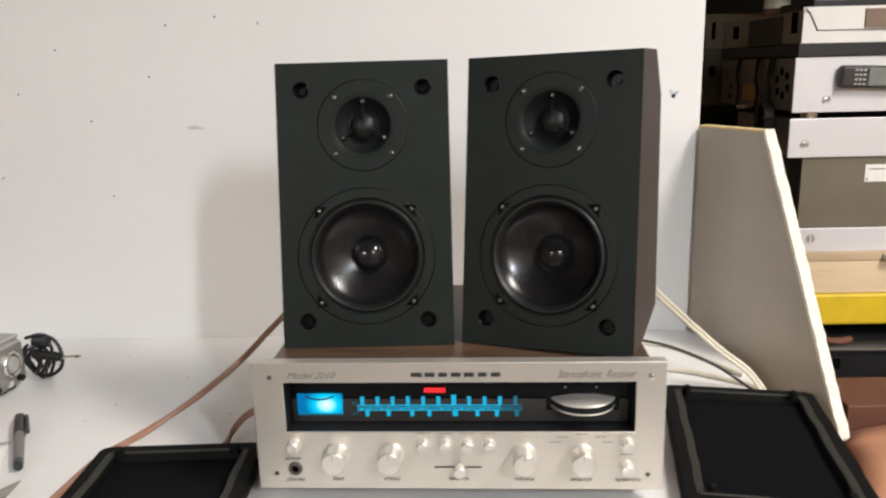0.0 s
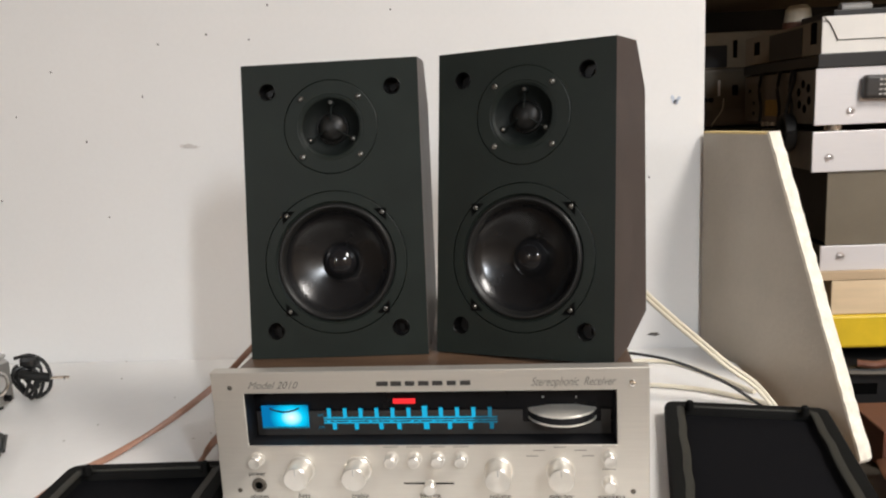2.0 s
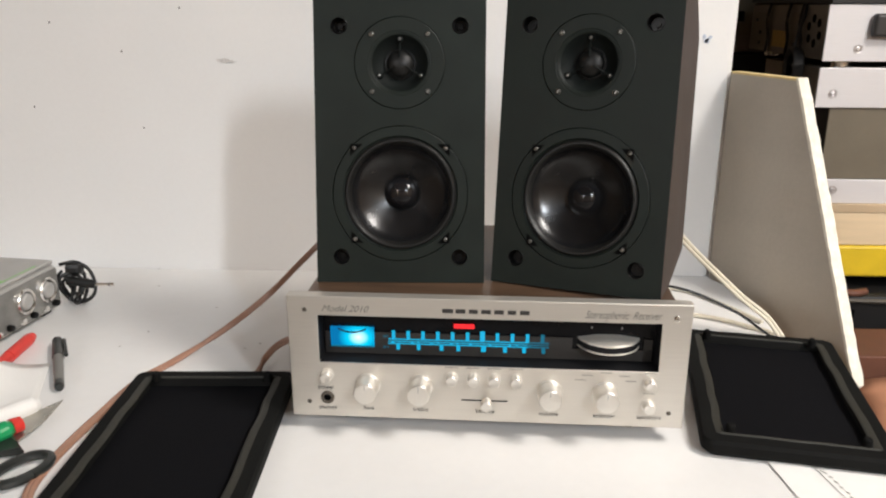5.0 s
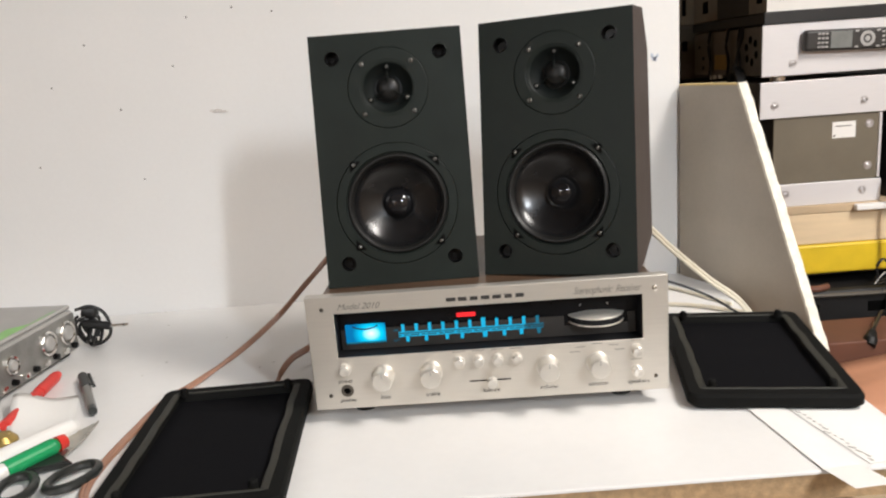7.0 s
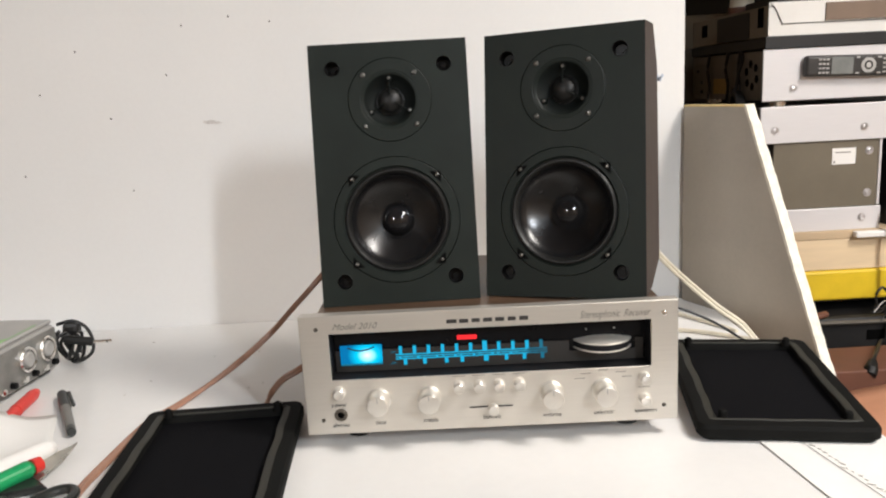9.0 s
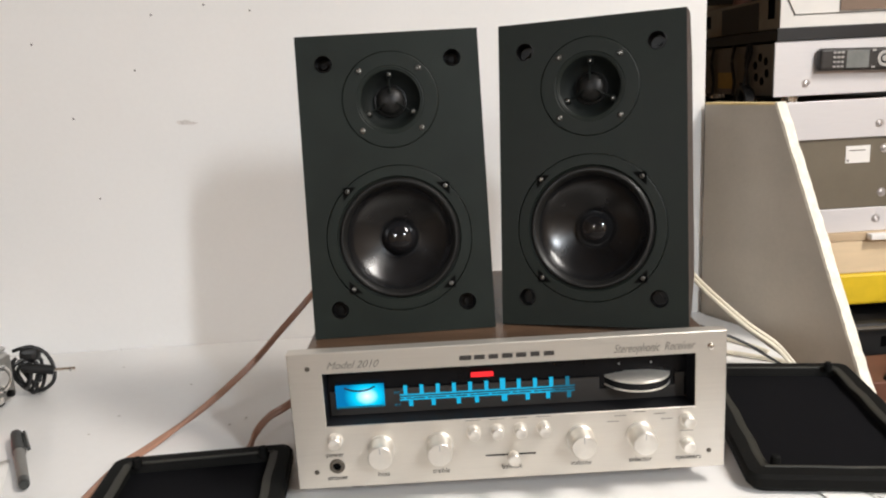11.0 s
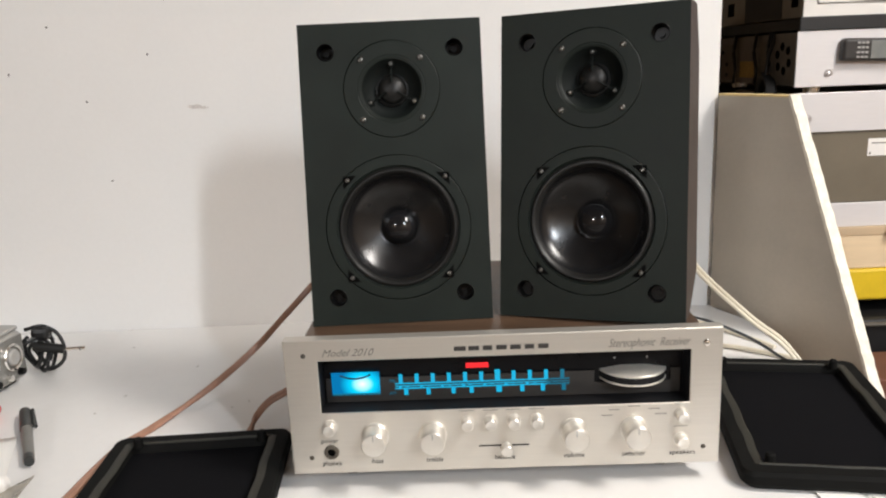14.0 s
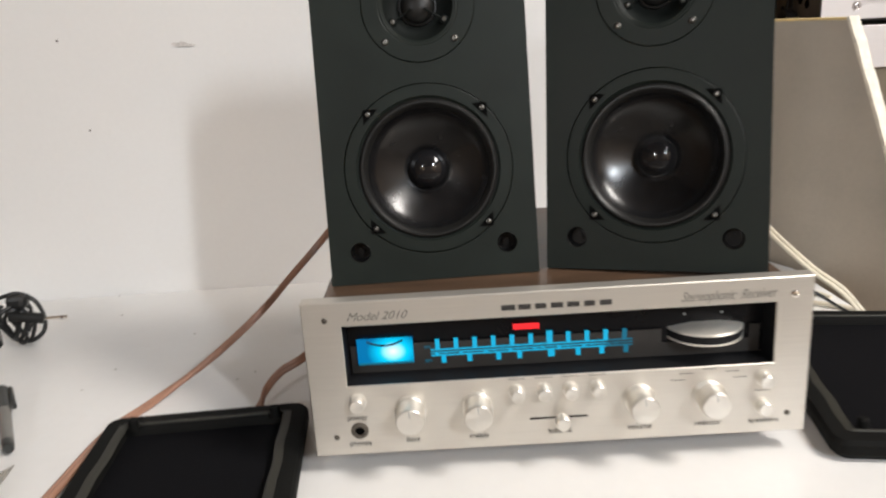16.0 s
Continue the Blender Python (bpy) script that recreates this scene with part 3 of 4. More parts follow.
def meter_material():
    """A back-lit meter: the bulb sits behind its lower right part."""
    m = bpy.data.materials.new("lit_meter")
    m.use_nodes = True
    nt = m.node_tree
    b = nt.nodes["Principled BSDF"]
    b.inputs["Base Color"].default_value = (0.0, 0.05, 0.09, 1)
    b.inputs["Specular IOR Level"].default_value = 0.1
    co = nt.nodes.new("ShaderNodeTexCoord")
    mp = nt.nodes.new("ShaderNodeMapping")
    mp.inputs["Location"].default_value = (0.1235 * 50, 0, -0.0915 * 62)
    mp.inputs["Scale"].default_value = (50, 0, 62)
    g = nt.nodes.new("ShaderNodeTexGradient")
    g.gradient_type = "SPHERICAL"
    r = nt.nodes.new("ShaderNodeValToRGB")
    r.color_ramp.elements[0].color = (0.0, 0.11, 0.28, 1)
    r.color_ramp.elements[1].color = (0.75, 1.0, 1.0, 1)
    r.color_ramp.elements.new(0.5).color = (0.0, 0.5, 0.76, 1)
    nt.links.new(co.outputs["Object"], mp.inputs[0])
    nt.links.new(mp.outputs[0], g.inputs[0])
    nt.links.new(g.outputs["Fac"], r.inputs[0])
    nt.links.new(r.outputs[0], b.inputs["Emission Color"])
    b.inputs["Emission Strength"].default_value = 1.45
    return m


receiver()

# ---- panel beside the bench ----
panel = thing("slanted_board", pose(0.3525, 0.466, 0, 0, 0, -65.5), "white painted board with a slanted raw edge beside the workbench", "board")
TOP, AX = 0.304, 0.1095
FOOT = (0.262, -0.06)


def upright(outline, y0, y1):
    bm = slab(outline, y0, y1)
    bm.transform(pose(0, 0, 0, 90) @ Matrix.Diagonal((1, 1, -1, 1)))
    return bm


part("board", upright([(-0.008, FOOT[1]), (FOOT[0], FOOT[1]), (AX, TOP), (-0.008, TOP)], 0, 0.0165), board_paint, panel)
part("top_edge", box(-0.008, AX, -0.0008, 0.0173, TOP + 0.0002, TOP + 0.003, 0.0006), yellow_edge, panel, "yellowish bare top edge")
sl = Vector((FOOT[0] - AX, 0, FOOT[1] - TOP))
bm = bmesh.new()
rng = random.Random(4)
rows = []
for k in range(41):
    c = Vector((AX, 0, TOP + 0.003)) + sl * (k / 40)
    n = Vector((-sl.z, 0, sl.x)).normalized()
    j = rng.uniform(-0.0007, 0.0007)
    rows.append([bm.verts.new(c + n * (0.0003 - 0.001)+ Vector((0, -0.0007, 0))), bm.verts.new(c + n * (0.003 + j) + Vector((0, -0.0005, 0))), bm.verts.new(c + n * (0.003 + rng.uniform(-0.0006, 0.0006)) + Vector((0, 0.0168 + j, 0))), bm.verts.new(c + n * -0.0007 + Vector((0, 0.0175, 0)))])
for a, b in zip(rows, rows[1:]):
    for k in range(3):
        bm.faces.new((a[k], a[k + 1], b[k + 1], b[k]))
part("front_edge", bm, raw_edge, panel, "rough white sawn front edge")


# ---- loudspeaker grilles lying on the bench ----
def grille(m, label):
    g = thing("speaker_grille", m, label, "speaker grille", "pair of speaker grilles")
    w, h, top = 0.170, 0.266, 0.018
    rings = []
    bm = bmesh.new()
    for ww, hh, r, z in ((w - 0.010, h - 0.010, 0.010, 0.0005), (w, h, 0.012, 0.006), (w, h, 0.012, top - 0.004), (w - 0.004, h - 0.004, 0.011, top - 0.0005), (w - 0.012, h - 0.012, 0.009, top), (w - 0.034, h - 0.034, 0.006, top - 0.0006), (w - 0.037, h - 0.037, 0.005, top - 0.003), (w - 0.039, h - 0.039, 0.004, 0.0085)):
        rings.append([bm.verts.new((x, y, z)) for x, y in rounded(ww, hh, r)])
    for a, b in zip(rings, rings[1:]):
        for k in range(len(a)):
            bm.faces.new((a[k], a[(k + 1) % len(a)], b[(k + 1) % len(a)], b[k]))
    part("frame", bm, grille_foam, g, "moulded black frame", True)
    part("cloth", slab(rounded(w - 0.0392, h - 0.0392, 0.004), 0.0006, 0.0088), grille_cloth, g, "stretched black cloth")
    iw, ih = w / 2 - 0.0165, h / 2 - 0.0165
    wav = random.Random(8)
    for s in (-1, 1):
        part("glue_bead", sweep([(s * (iw + wav.uniform(-0.0008, 0.0008)), -ih + 2 * ih * k / 9, top - 0.0012) for k in range(10)], 0.0044, 0.0014, n=4), grille_bead, g, "dull dried glue bead", True)
        part("glue_bead", sweep([(-iw + 2 * iw * k / 6, s * (ih + wav.uniform(-0.0006, 0.0006)), top - 0.0004) for k in range(7)], 0.0016, 0.0012, n=4), grille_bead, g, "dull dried glue bead", True)
        for q in (-1, 1):
            part("peg", lathe([(0, 0), (0.0046, 0), (0.0042, -0.008), (0.003, -0.0095), (0, -0.0095)], 14, Matrix.Translation((s * 0.0585, q * 0.1117, top - 0.0015)) @ pose(0, 0, 0, -90)), grille_foam, g, "stubby round peg", True)
    return g


left_grille = grille(pose(-0.2815, -0.0375, 0, 0, 0, 2.2), "black speaker grille lying face down on the white workbench")
right_grille = copy_thing(left_grille, pose(0.3062, 0.0880, 0, 0, 0, -10.5))
tagged(right_grille, "black speaker grille lying face down across the workbench edge")


# ---- cords ----
def cord(name, points, r, mat, label, ry=None, category="cable", n=10):
    ob = link(name, sweep(points, r, ry, n=n), mat, smooth=True)
    return tagged(ob, label, category)


wire = thing("speaker_wire", pose(0, 0, 0), "flat brown twin speaker wire trailing across the bench", "cable")
L1 = [(-0.150, 0.235, 0.175), (-0.193, 0.26, 0.122), (-0.230, 0.25, 0.085), (-0.265, 0.23, 0.052), (-0.308, 0.19, 0.024), (-0.353, 0.146, 0.004), (-0.375, 0.095, 0.0035), (-0.384, 0.018, 0.0035), (-0.389, -0.055, 0.0035), (-0.384, -0.11, 0.0035), (-0.360, -0.155, 0.0035)]
for k in (-1, 1):
    part("strand", sweep([(x + 0.0009 * k, y + 0.0006 * k, z + 0.0019 * k * min(1, z / 0.03)) if z > 0.02 else (x + 0.0019 * k, y, z) for x, y, z in L1], 0.0029), copper_wire, wire, smooth=True)
wire = thing("speaker_wire", pose(0, 0, 0), "flat brown twin speaker wire curling from behind the receiver", "cable")
L2 = [(-0.150, 0.30, 0.06), (-0.180, 0.22, 0.055), (-0.205, 0.15, 0.041), (-0.231, 0.14, 0.028), (-0.246, 0.134, 0.013), (-0.252, 0.115, 0.0035), (-0.27, 0.098, 0.0035)]
for k in (-1, 1):
    part("strand", sweep([(x, y + 0.0008 * k, z + 0.0019 * k) if z > 0.01 else (x + 0.0019 * k, y, z) for x, y, z in L2], 0.0023), copper_wire, wire, smooth=True)
wire = thing("speaker_wire", pose(0, 0, 0), "cream twin speaker wire sloping down from the loudspeaker", "cable")
R1 = [(0.185, 0.19, 0.185), (0.231, 0.22, 0.137), (0.262, 0.24, 0.106), (0.293, 0.25, 0.077), (0.322, 0.25, 0.051), (0.352, 0.246, 0.028), (0.369, 0.235, 0.006), (0.366, 0.212, 0.0045)]
for k in (-1, 1):
    part("strand", sweep([(x + 0.001 * k, y + 0.001 * k, z + 0.002 * k) for x, y, z in R1], 0.0023), white_wire, wire, smooth=True)
cord("black_cable", [(0.16, 0.30, 0.06), (0.222, 0.28, 0.058), (0.268, 0.27, 0.050), (0.317, 0.26, 0.030), (0.352, 0.247, 0.008), (0.362, 0.23, 0.003), (0.365, 0.205, 0.003)], 0.0018, black_wire, "thin black cord behind the receiver")
cord("speaker_wire", [(0.17, 0.33, 0.004), (0.250, 0.32, 0.004), (0.309, 0.299, 0.004), (0.345, 0.272, 0.004), (0.372, 0.25, 0.004)], 0.0028, white_wire, "cream wire lying on the bench behind the receiver")
cord("speaker_wire", [(0.19, 0.40, 0.0035), (0.25, 0.415, 0.0035), (0.30, 0.40, 0.0035), (0.345, 0.33, 0.0035), (0.365, 0.29, 0.0035)], 0.0026, white_wire, "cream wire lying by the wall")

# ---- left end of the bench ----
mixer = thing("mixer_box", pose(-0.565, 0.304, 0, 0, 0, -7), "grey metal audio box with chrome ringed knobs on the bench", "audio box")
part("case", box(-0.30, 0, -0.34, 0, 0.006, 0.066, 0.006), mixer_grey, mixer)
part("lid", box(-0.30, -0.002, -0.34, -0.002, 0.0662, 0.072, 0.0025), mixer_grey, mixer, "slightly raised grey lid")
part("front_panel", box(0.0002, 0.0022, -0.335, -0.004, 0.011, 0.062, 0.0008), mixer_face, mixer, "silver-grey control panel")
part("green_strip", slab([(-0.006, -0.085), (-0.006, -0.25), (-0.026, -0.25), (-0.026, -0.105)], 0.0722, 0.0726), green_print, mixer, "pale green printed strip")
part("label_outline", box(-0.008, -0.006, -0.085, -0.03, 0.0722, 0.0725), green_print, mixer)
turn = pose(0, 0, 0, 0, 0, 90)
for y, z, r in ((-0.030, 0.040, 0.0165), (-0.073, 0.040, 0.0165), (-0.150, 0.040, 0.012), (-0.19, 0.040, 0.012), (-0.23, 0.04, 0.012)):
    at = Matrix.Translation((0.0022, y, z)) @ turn
    kn = part("knob", lathe([(0, 0), (r * 0.62, 0), (r * 0.62, -0.0050), (r * 0.5, -0.0066), (r * 0.2, -0.0058), (0, -0.0058)], 28, at), mixer_grey, mixer, "grey knob in a chrome ring")
    part("ring", lathe([(r, 0), (r, -0.004), (r * 0.93, -0.0055), (r * 0.78, -0.0045), (r * 0.76, 0)], 32, at), chrome, kn, "bright chrome ring", True)
for k in range(8):
    y = -0.018 - 0.022 * k
    part("switch", lathe([(0, 0), (0.0045, 0), (0.004, -0.006), (0, -0.0065)], 14, Matrix.Translation((0.0022, y, 0.0175)) @ turn), chrome if k % 2 else socket_rubber, mixer)
for y in (-0.02, -0.31):
    part("foot", box(-0.03, -0.01, y - 0.01, y + 0.01, 0, 0.0062, 0.001), rubber, mixer)

coil = thing("audio_cable", pose(-0.545, 0.322, 0), "coiled black audio cable with a silver jack plug", "cable")
rng = random.Random(3)
for k in range(6):
    cx, cy, cz = -0.016 + rng.uniform(-0.008, 0.010), rng.uniform(-0.008, 0.012), 0.026 + rng.uniform(-0.004, 0.006)
    a0, ra, rb = rng.uniform(0, 6), 0.012 + rng.uniform(-0.002, 0.004), 0.019 + rng.uniform(-0.003, 0.002)
    tl = rng.uniform(-0.7, 0.7)
    pts = []
    for i in range(13):
        a = a0 + i * 0.5
        x, z = ra * math.cos(a), rb * math.sin(a)
        pts.append((cx + x, cy + tl * x + 0.006 * math.sin(2 * a), max(0.003, cz + z)))
    part("loop", sweep(pts, 0.0022, n=4), black_wire, coil, smooth=True)
part("loop", sweep([(-0.026, 0.0, 0.058), (-0.006, 0.004, 0.061), (0.010, 0.006, 0.051), (0.020, 0.0, 0.034), (0.019, -0.004, 0.018), (0.006, -0.006, 0.008), (-0.010, -0.004, 0.006)], 0.0024), black_wire, coil, smooth=True)
part("tie", box(-0.018, 0.004, -0.006, 0.012, 0.044, 0.060, 0.005), black_wire, coil, "black wrapped tie")
jk = part("plug_body", sweep([(-0.012, -0.012, 0.040), (0.006, -0.008, 0.036), (0.022, -0.004, 0.032)], 0.0060, n=4, steps=14), rubber, coil, "black plug sleeve", True)
part("plug_tip", sweep([(0.022, -0.004, 0.032), (0.034, -0.002, 0.0315), (0.046, 0.0, 0.031)], 0.0024, n=3, steps=12), chrome, jk, "silver jack tip", True)
part("tip_ring", sweep([(0.040, -0.0017, 0.0312), (0.0405, -0.0017, 0.0312), (0.041, -0.0017, 0.0312)], 0.0025, n=1, steps=12), black_wire, jk)


def rod(a, b, profile, steps=20):
    """A turned form laid from a to b; profile rows of share of the length and radius."""
    a, b = Vector(a), Vector(b)
    L = (b - a).length
    bm = lathe([(r, s * L) for s, r in profile], steps)
    q = Vector((0, 1, 0)).rotation_difference(b - a).to_matrix().to_4x4()
    bm.transform(Matrix.Translation(a) @ q)
    return bm


pen = thing("marker_pen", pose(0, 0, 0), "grey marker pen with a black cap on the bench", "marker pen")
ca, cb = Vector((-0.513, 0.190, 0.0072)), Vector((-0.4505, 0.072, 0.0062))
dv = cb - ca
part("barrel", rod(ca + dv * 0.38, cb, [(0, 0), (0, 0.0058), (0.86, 0.0051), (0.87, 0.0046), (1, 0.0043), (1, 0)]), marker_grey, pen, smooth=False)
part("end_plug", rod(ca + dv * 0.91, ca + dv * 1.005, [(0, 0), (0, 0.0052), (0.8, 0.005), (1, 0.0044), (1, 0)]), marker_cap, pen, "dark end plug")
cap = part("cap", rod(ca, ca + dv * 0.40, [(0, 0), (0, 0.0045), (0.06, 0.0058), (1, 0.0064), (1, 0)]), marker_cap, pen, "black cap")
part("clip", rod(ca + dv * 0.06 + Vector((0.0068, 0.0032, 0.0025)), ca + dv * 0.42 + Vector((0.0078, 0.004, 0.0025)), [(0, 0), (0, 0.002), (1, 0.0022), (1, 0)], 8), marker_cap, cap)

red = thing("red_pen", pose(0, 0, 0), "red plastic marker pen half under a sheet of paper", "pen")
part("cap", rod((-0.5485, 0.199, 0.0075), (-0.5445, 0.140, 0.0075), [(0, 0), (0, 0.005), (0.15, 0.0070), (1, 0.0072), (1, 0)]), red_plastic, red, "red cap")
part("barrel", rod((-0.5445, 0.140, 0.0075), (-0.5385, 0.048, 0.0075), [(0, 0), (0, 0.0066), (1, 0.0064), (1, 0)]), red_plastic, red)

sheet = bmesh.new()
g = {}
for i in range(9):
    for j in range(9):
        u, v = i / 8, j / 8
        p = Vector((-0.560, 0.113, 0)).lerp(Vector((-0.497, 0.140, 0)), u) + Vector((0.042, -0.112, 0)) * v
        z = 0.0006 + 0.018 * math.exp(-((u - 0.05) ** 2) / 0.16 - (v ** 2) / 0.3) + 0.0014 * (1 - u) * v
        g[i, j] = sheet.verts.new((p.x, p.y, z))
for i in range(8):
    for j in range(8):
        sheet.faces.new((g[i, j], g[i + 1, j], g[i + 1, j + 1], g[i, j + 1]))
ob = tagged(link("paper_sheet", sheet, paper, smooth=True), "small sheet of white paper on the bench", "paper")
ob.modifiers.new("thick", "SOLIDIFY").thickness = 0.0003

wm = thing("white_marker", pose(0, 0, 0), "thick white marker with a red ring lying on the bench", "marker pen")
part("barrel", rod((-0.450, 0.030, 0.0105), (-0.515, -0.072, 0.0105), [(0, 0), (0, 0.006), (0.05, 0.0095), (0.2, 0.0105), (1, 0.0105), (1, 0)]), white_plastic, wm)
gm = thing("green_marker", pose(0, 0, 0), "green capped marker pen lying on the bench", "marker pen")
part("cap", rod((-0.444, -0.027, 0.016), (-0.474, -0.072, 0.014), [(0, 0), (0, 0.006), (0.08, 0.0085), (1, 0.0088), (1, 0)]), green_plastic, gm, "green cap")
part("ring", rod((-0.4390, -0.0195, 0.016), (-0.4440, -0.0270, 0.016), [(0, 0), (0, 0.007), (1, 0.0082), (1, 0)]), red_plastic, gm, "red end ring")
part("barrel", rod((-0.474, -0.072, 0.014), (-0.506, -0.120, 0.011), [(0, 0), (0, 0.0078), (1, 0.0078), (1, 0)]), white_plastic, gm, "white barrel")

sc = thing("scissors", pose(0, 0, 0), "steel scissors with black loop handles on the bench", "scissors")
for k, (tip, root, z) in enumerate((((-0.434, 0.045), (-0.462, -0.030), 0.004), ((-0.432, 0.043), (-0.440, -0.036), 0.006))):
    t, r = Vector((*tip, 0)), Vector((*root, 0))
    q = Vector((-(t - r).y, (t - r).x, 0)).normalized()
    bm = slab([tuple((t)[:2]), tuple((t * 0.6 + r * 0.4 + q * 0.006)[:2]), tuple((r + q * 0.007)[:2]), tuple((r - q * 0.006)[:2]), tuple((t * 0.5 + r * 0.5 - q * 0.007)[:2])], z, z + 0.0018)
    part("blade", bm, blade_steel, sc, "steel blade")
for cx, cy, ra, rb, ang in ((-0.405, -0.083, 0.016, 0.026, -28), (-0.452, -0.098, 0.016, 0.025, 12)):
    pts = []
    for i in range(17):
        a = 2 * math.pi * i / 16
        x, y = ra * math.cos(a), rb * math.sin(a)
        c, s = math.cos(radians(ang)), math.sin(radians(ang))
        pts.append((cx + c * x - s * y, cy + s * x + c * y, 0.008))
    part("handle", sweep(pts, 0.0046, 0.0046, n=3, steps=10), marker_cap, sc, "black loop handle", True)
part("pivot", lathe([(0, 0), (0.0045, 0), (0.004, -0.002), (0, -0.0022)], 16, Matrix.Translation((-0.4505, -0.024, 0.0078)) @ pose(0, 0, 0, -90)), screw_steel, sc)
part("bolster", slab([(-0.468, -0.028), (-0.440, -0.032), (-0.420, -0.052), (-0.440, -0.056), (-0.458, -0.066), (-0.470, -0.058)], 0.0025, 0.0095, 0.002), marker_cap, sc, "dark bolster")
knobb = thing("brass_knob", pose(-0.519, 0.006, 0), "small round brass knob on the bench", "knob")
part("body", lathe([(0, 0), (0.014, 0), (0.016, -0.004), (0.016, -0.010), (0.011, -0.016), (0, -0.018)], 30, pose(0, 0, 0, -90)), brass, knobb, smooth=True)

# ---- paper strip over the front edge ----
strip = thing("paper_strip", pose(0, 0, 0), "narrow white paper strip with scribbles hanging over the edge", "paper")
bm = bmesh.new()
rows = []
for k in range(13):
    s = k / 12
    y = -0.030 - 0.172 * s
    x = 0.2555 + 0.020 * s
    z = 0.0012 + max(0, s - 0.75) * 0.03 * (1 - s * 0.2)
    rows.append([bm.verts.new((x, y, z)), bm.verts.new((x + 0.034, y + 0.003, z))])
for a, b in zip(rows, rows[1:]):
    bm.faces.new((a[0], a[1], b[1], b[0]))
ob = part("strip", bm, paper, strip)
ob.modifiers.new("thick", "SOLIDIFY").thickness = 0.0004
sheet2 = tagged(link("paper_sheet", slab([(0.293, -0.028), (0.366, -0.028), (0.370, -0.150), (0.314, -0.155)], 0.0003, 0.0009), paper), "white paper with faint handwriting under the grille", "paper")
rng = random.Random(6)
for k in range(16):
    s = k / 15
    x, y = 0.292 + 0.021 * s + rng.uniform(-0.002, 0.004), -0.035 - 0.115 * s
    w = rng.uniform(0.002, 0.007)
    bm = box(-w / 2, w / 2, -0.0004, 0.0004, 0, 0.0003)
    bm.transform(pose(x + 0.004, y, 0.0016, 0, 0, rng.uniform(-70, -30)))
    part("scribble", bm, grey_ink, strip)

# ---- marks on wall and bench ----
def blot(name, centre, rx, ry, mat, label, vertical, seed, parent_kind="structure"):
    r2 = random.Random(seed)
    pts = [(rx * math.cos(a) * r2.uniform(0.5, 1), ry * math.sin(a) * r2.uniform(0.5, 1)) for a in (2 * math.pi * k / 14 for k in range(14))]
    bm = slab(pts, 0, 0.0004)
    bm.transform(Matrix.Translation(centre) @ (pose(0, 0, 0, 90) if vertical else Matrix()))
    return tagged(link(name, bm, mat), label, "mark", kind=parent_kind)


blot("scuff", (-0.374, WALL_Y - 0.0002, 0.318), 0.013, 0.004, smudge_mat, "grey scuff on the white wall", True, 1)
blot("scuff", (-0.365, WALL_Y - 0.0006, 0.3165), 0.012, 0.0025, smudge_mat, "grey scuff on the white wall", True, 2)
for k in range(5):
    blot("blue_scuff", (0.312 + rng.uniform(-0.005, 0.006), WALL_Y - 0.0002, 0.352 + rng.uniform(-0.005, 0.005)), 0.0035, 0.004, blue_scuff, "bluish scuff on the white wall", True, 10 + k)
blot("wall_mark", (0.284, WALL_Y - 0.0002, 0.021), 0.011, 0.0035, speck_mat, "small dark mark low on the wall", True, 40)
for x, z in ((-0.43, 0.39), (-0.52, 0.33), (-0.40, 0.46), (-0.33, 0.47), (-0.27, 0.46), (-0.56, 0.43), (-0.62, 0.37), (-0.50, 0.22), (-0.66, 0.25), (-0.07, 0.49), (-0.24, 0.505), (0.277, 0.247)):
    blot("wall_speck", (x, WALL_Y - 0.0002, z), 0.0016, 0.002, speck_mat, "tiny dark speck on the wall", True, int(x * 1000))
for x, y in ((-0.420, 0.235), (-0.437, 0.19), (-0.30, 0.33), (-0.36, 0.32), (-0.47, 0.40), (-0.62, 0.44), (-0.50, 0.477), (-0.285, 0.19), (-0.27, 0.205)):
    blot("bench_speck", (x, y, 0.0002), 0.0018, 0.0014, bench_speck_mat, "small dark speck on the bench", False, int(y * 1000) + 3)

# ---- storage rack and stacked equipment beyond the bench ----
rack = thing("storage_rack", pose(0, 0, 0), "dark steel storage rack with boards, filled with old equipment", "storage rack")
for x, y in ((0.60, 1.86), (1.75, 1.08), (1.75, 1.86)):
    part("post", box(x - 0.018, x + 0.018, y - 0.018, y + 0.018, -0.9, 1.2, 0.002), black_case, rack)
part("shelf", box(0.62, 1.73, 1.02, 1.88, -0.037, -0.0185, 0.001), tan_wood, rack, "tan wooden shelf board")
part("shelf", box(0.62, 1.73, 1.10, 1.88, 0.600, 0.618, 0.001), kraft, rack, "upper shelf board")
part("shelf", box(0.62, 1.73, 1.02, 1.88, -0.500, -0.480, 0.001), tan_wood, rack, "lower shelf board")
part("shelf", box(0.62, 1.73, 1.06, 1.88, -0.200, -0.185, 0.001), black_case, rack, "dark middle shelf")
part("back_sheet", box(0.60, 1.75, 1.885, 1.89, -0.5, 1.1), black_case, rack)


def bolt(parent, x, z, y, r=0.0052):
    b = part("bolt", lathe([(0, 0), (r * 1.9, 0), (r * 1.8, -0.0008), (r * 1.25, -0.0004), (r, -0.0006), (r, -0.002), (r * 0.6, -0.0028), (r * 0.3, -0.0016), (0, -0.0016)], 18, Matrix.Translation((x, y, z))), bolt_silver, parent, "round bolt head")


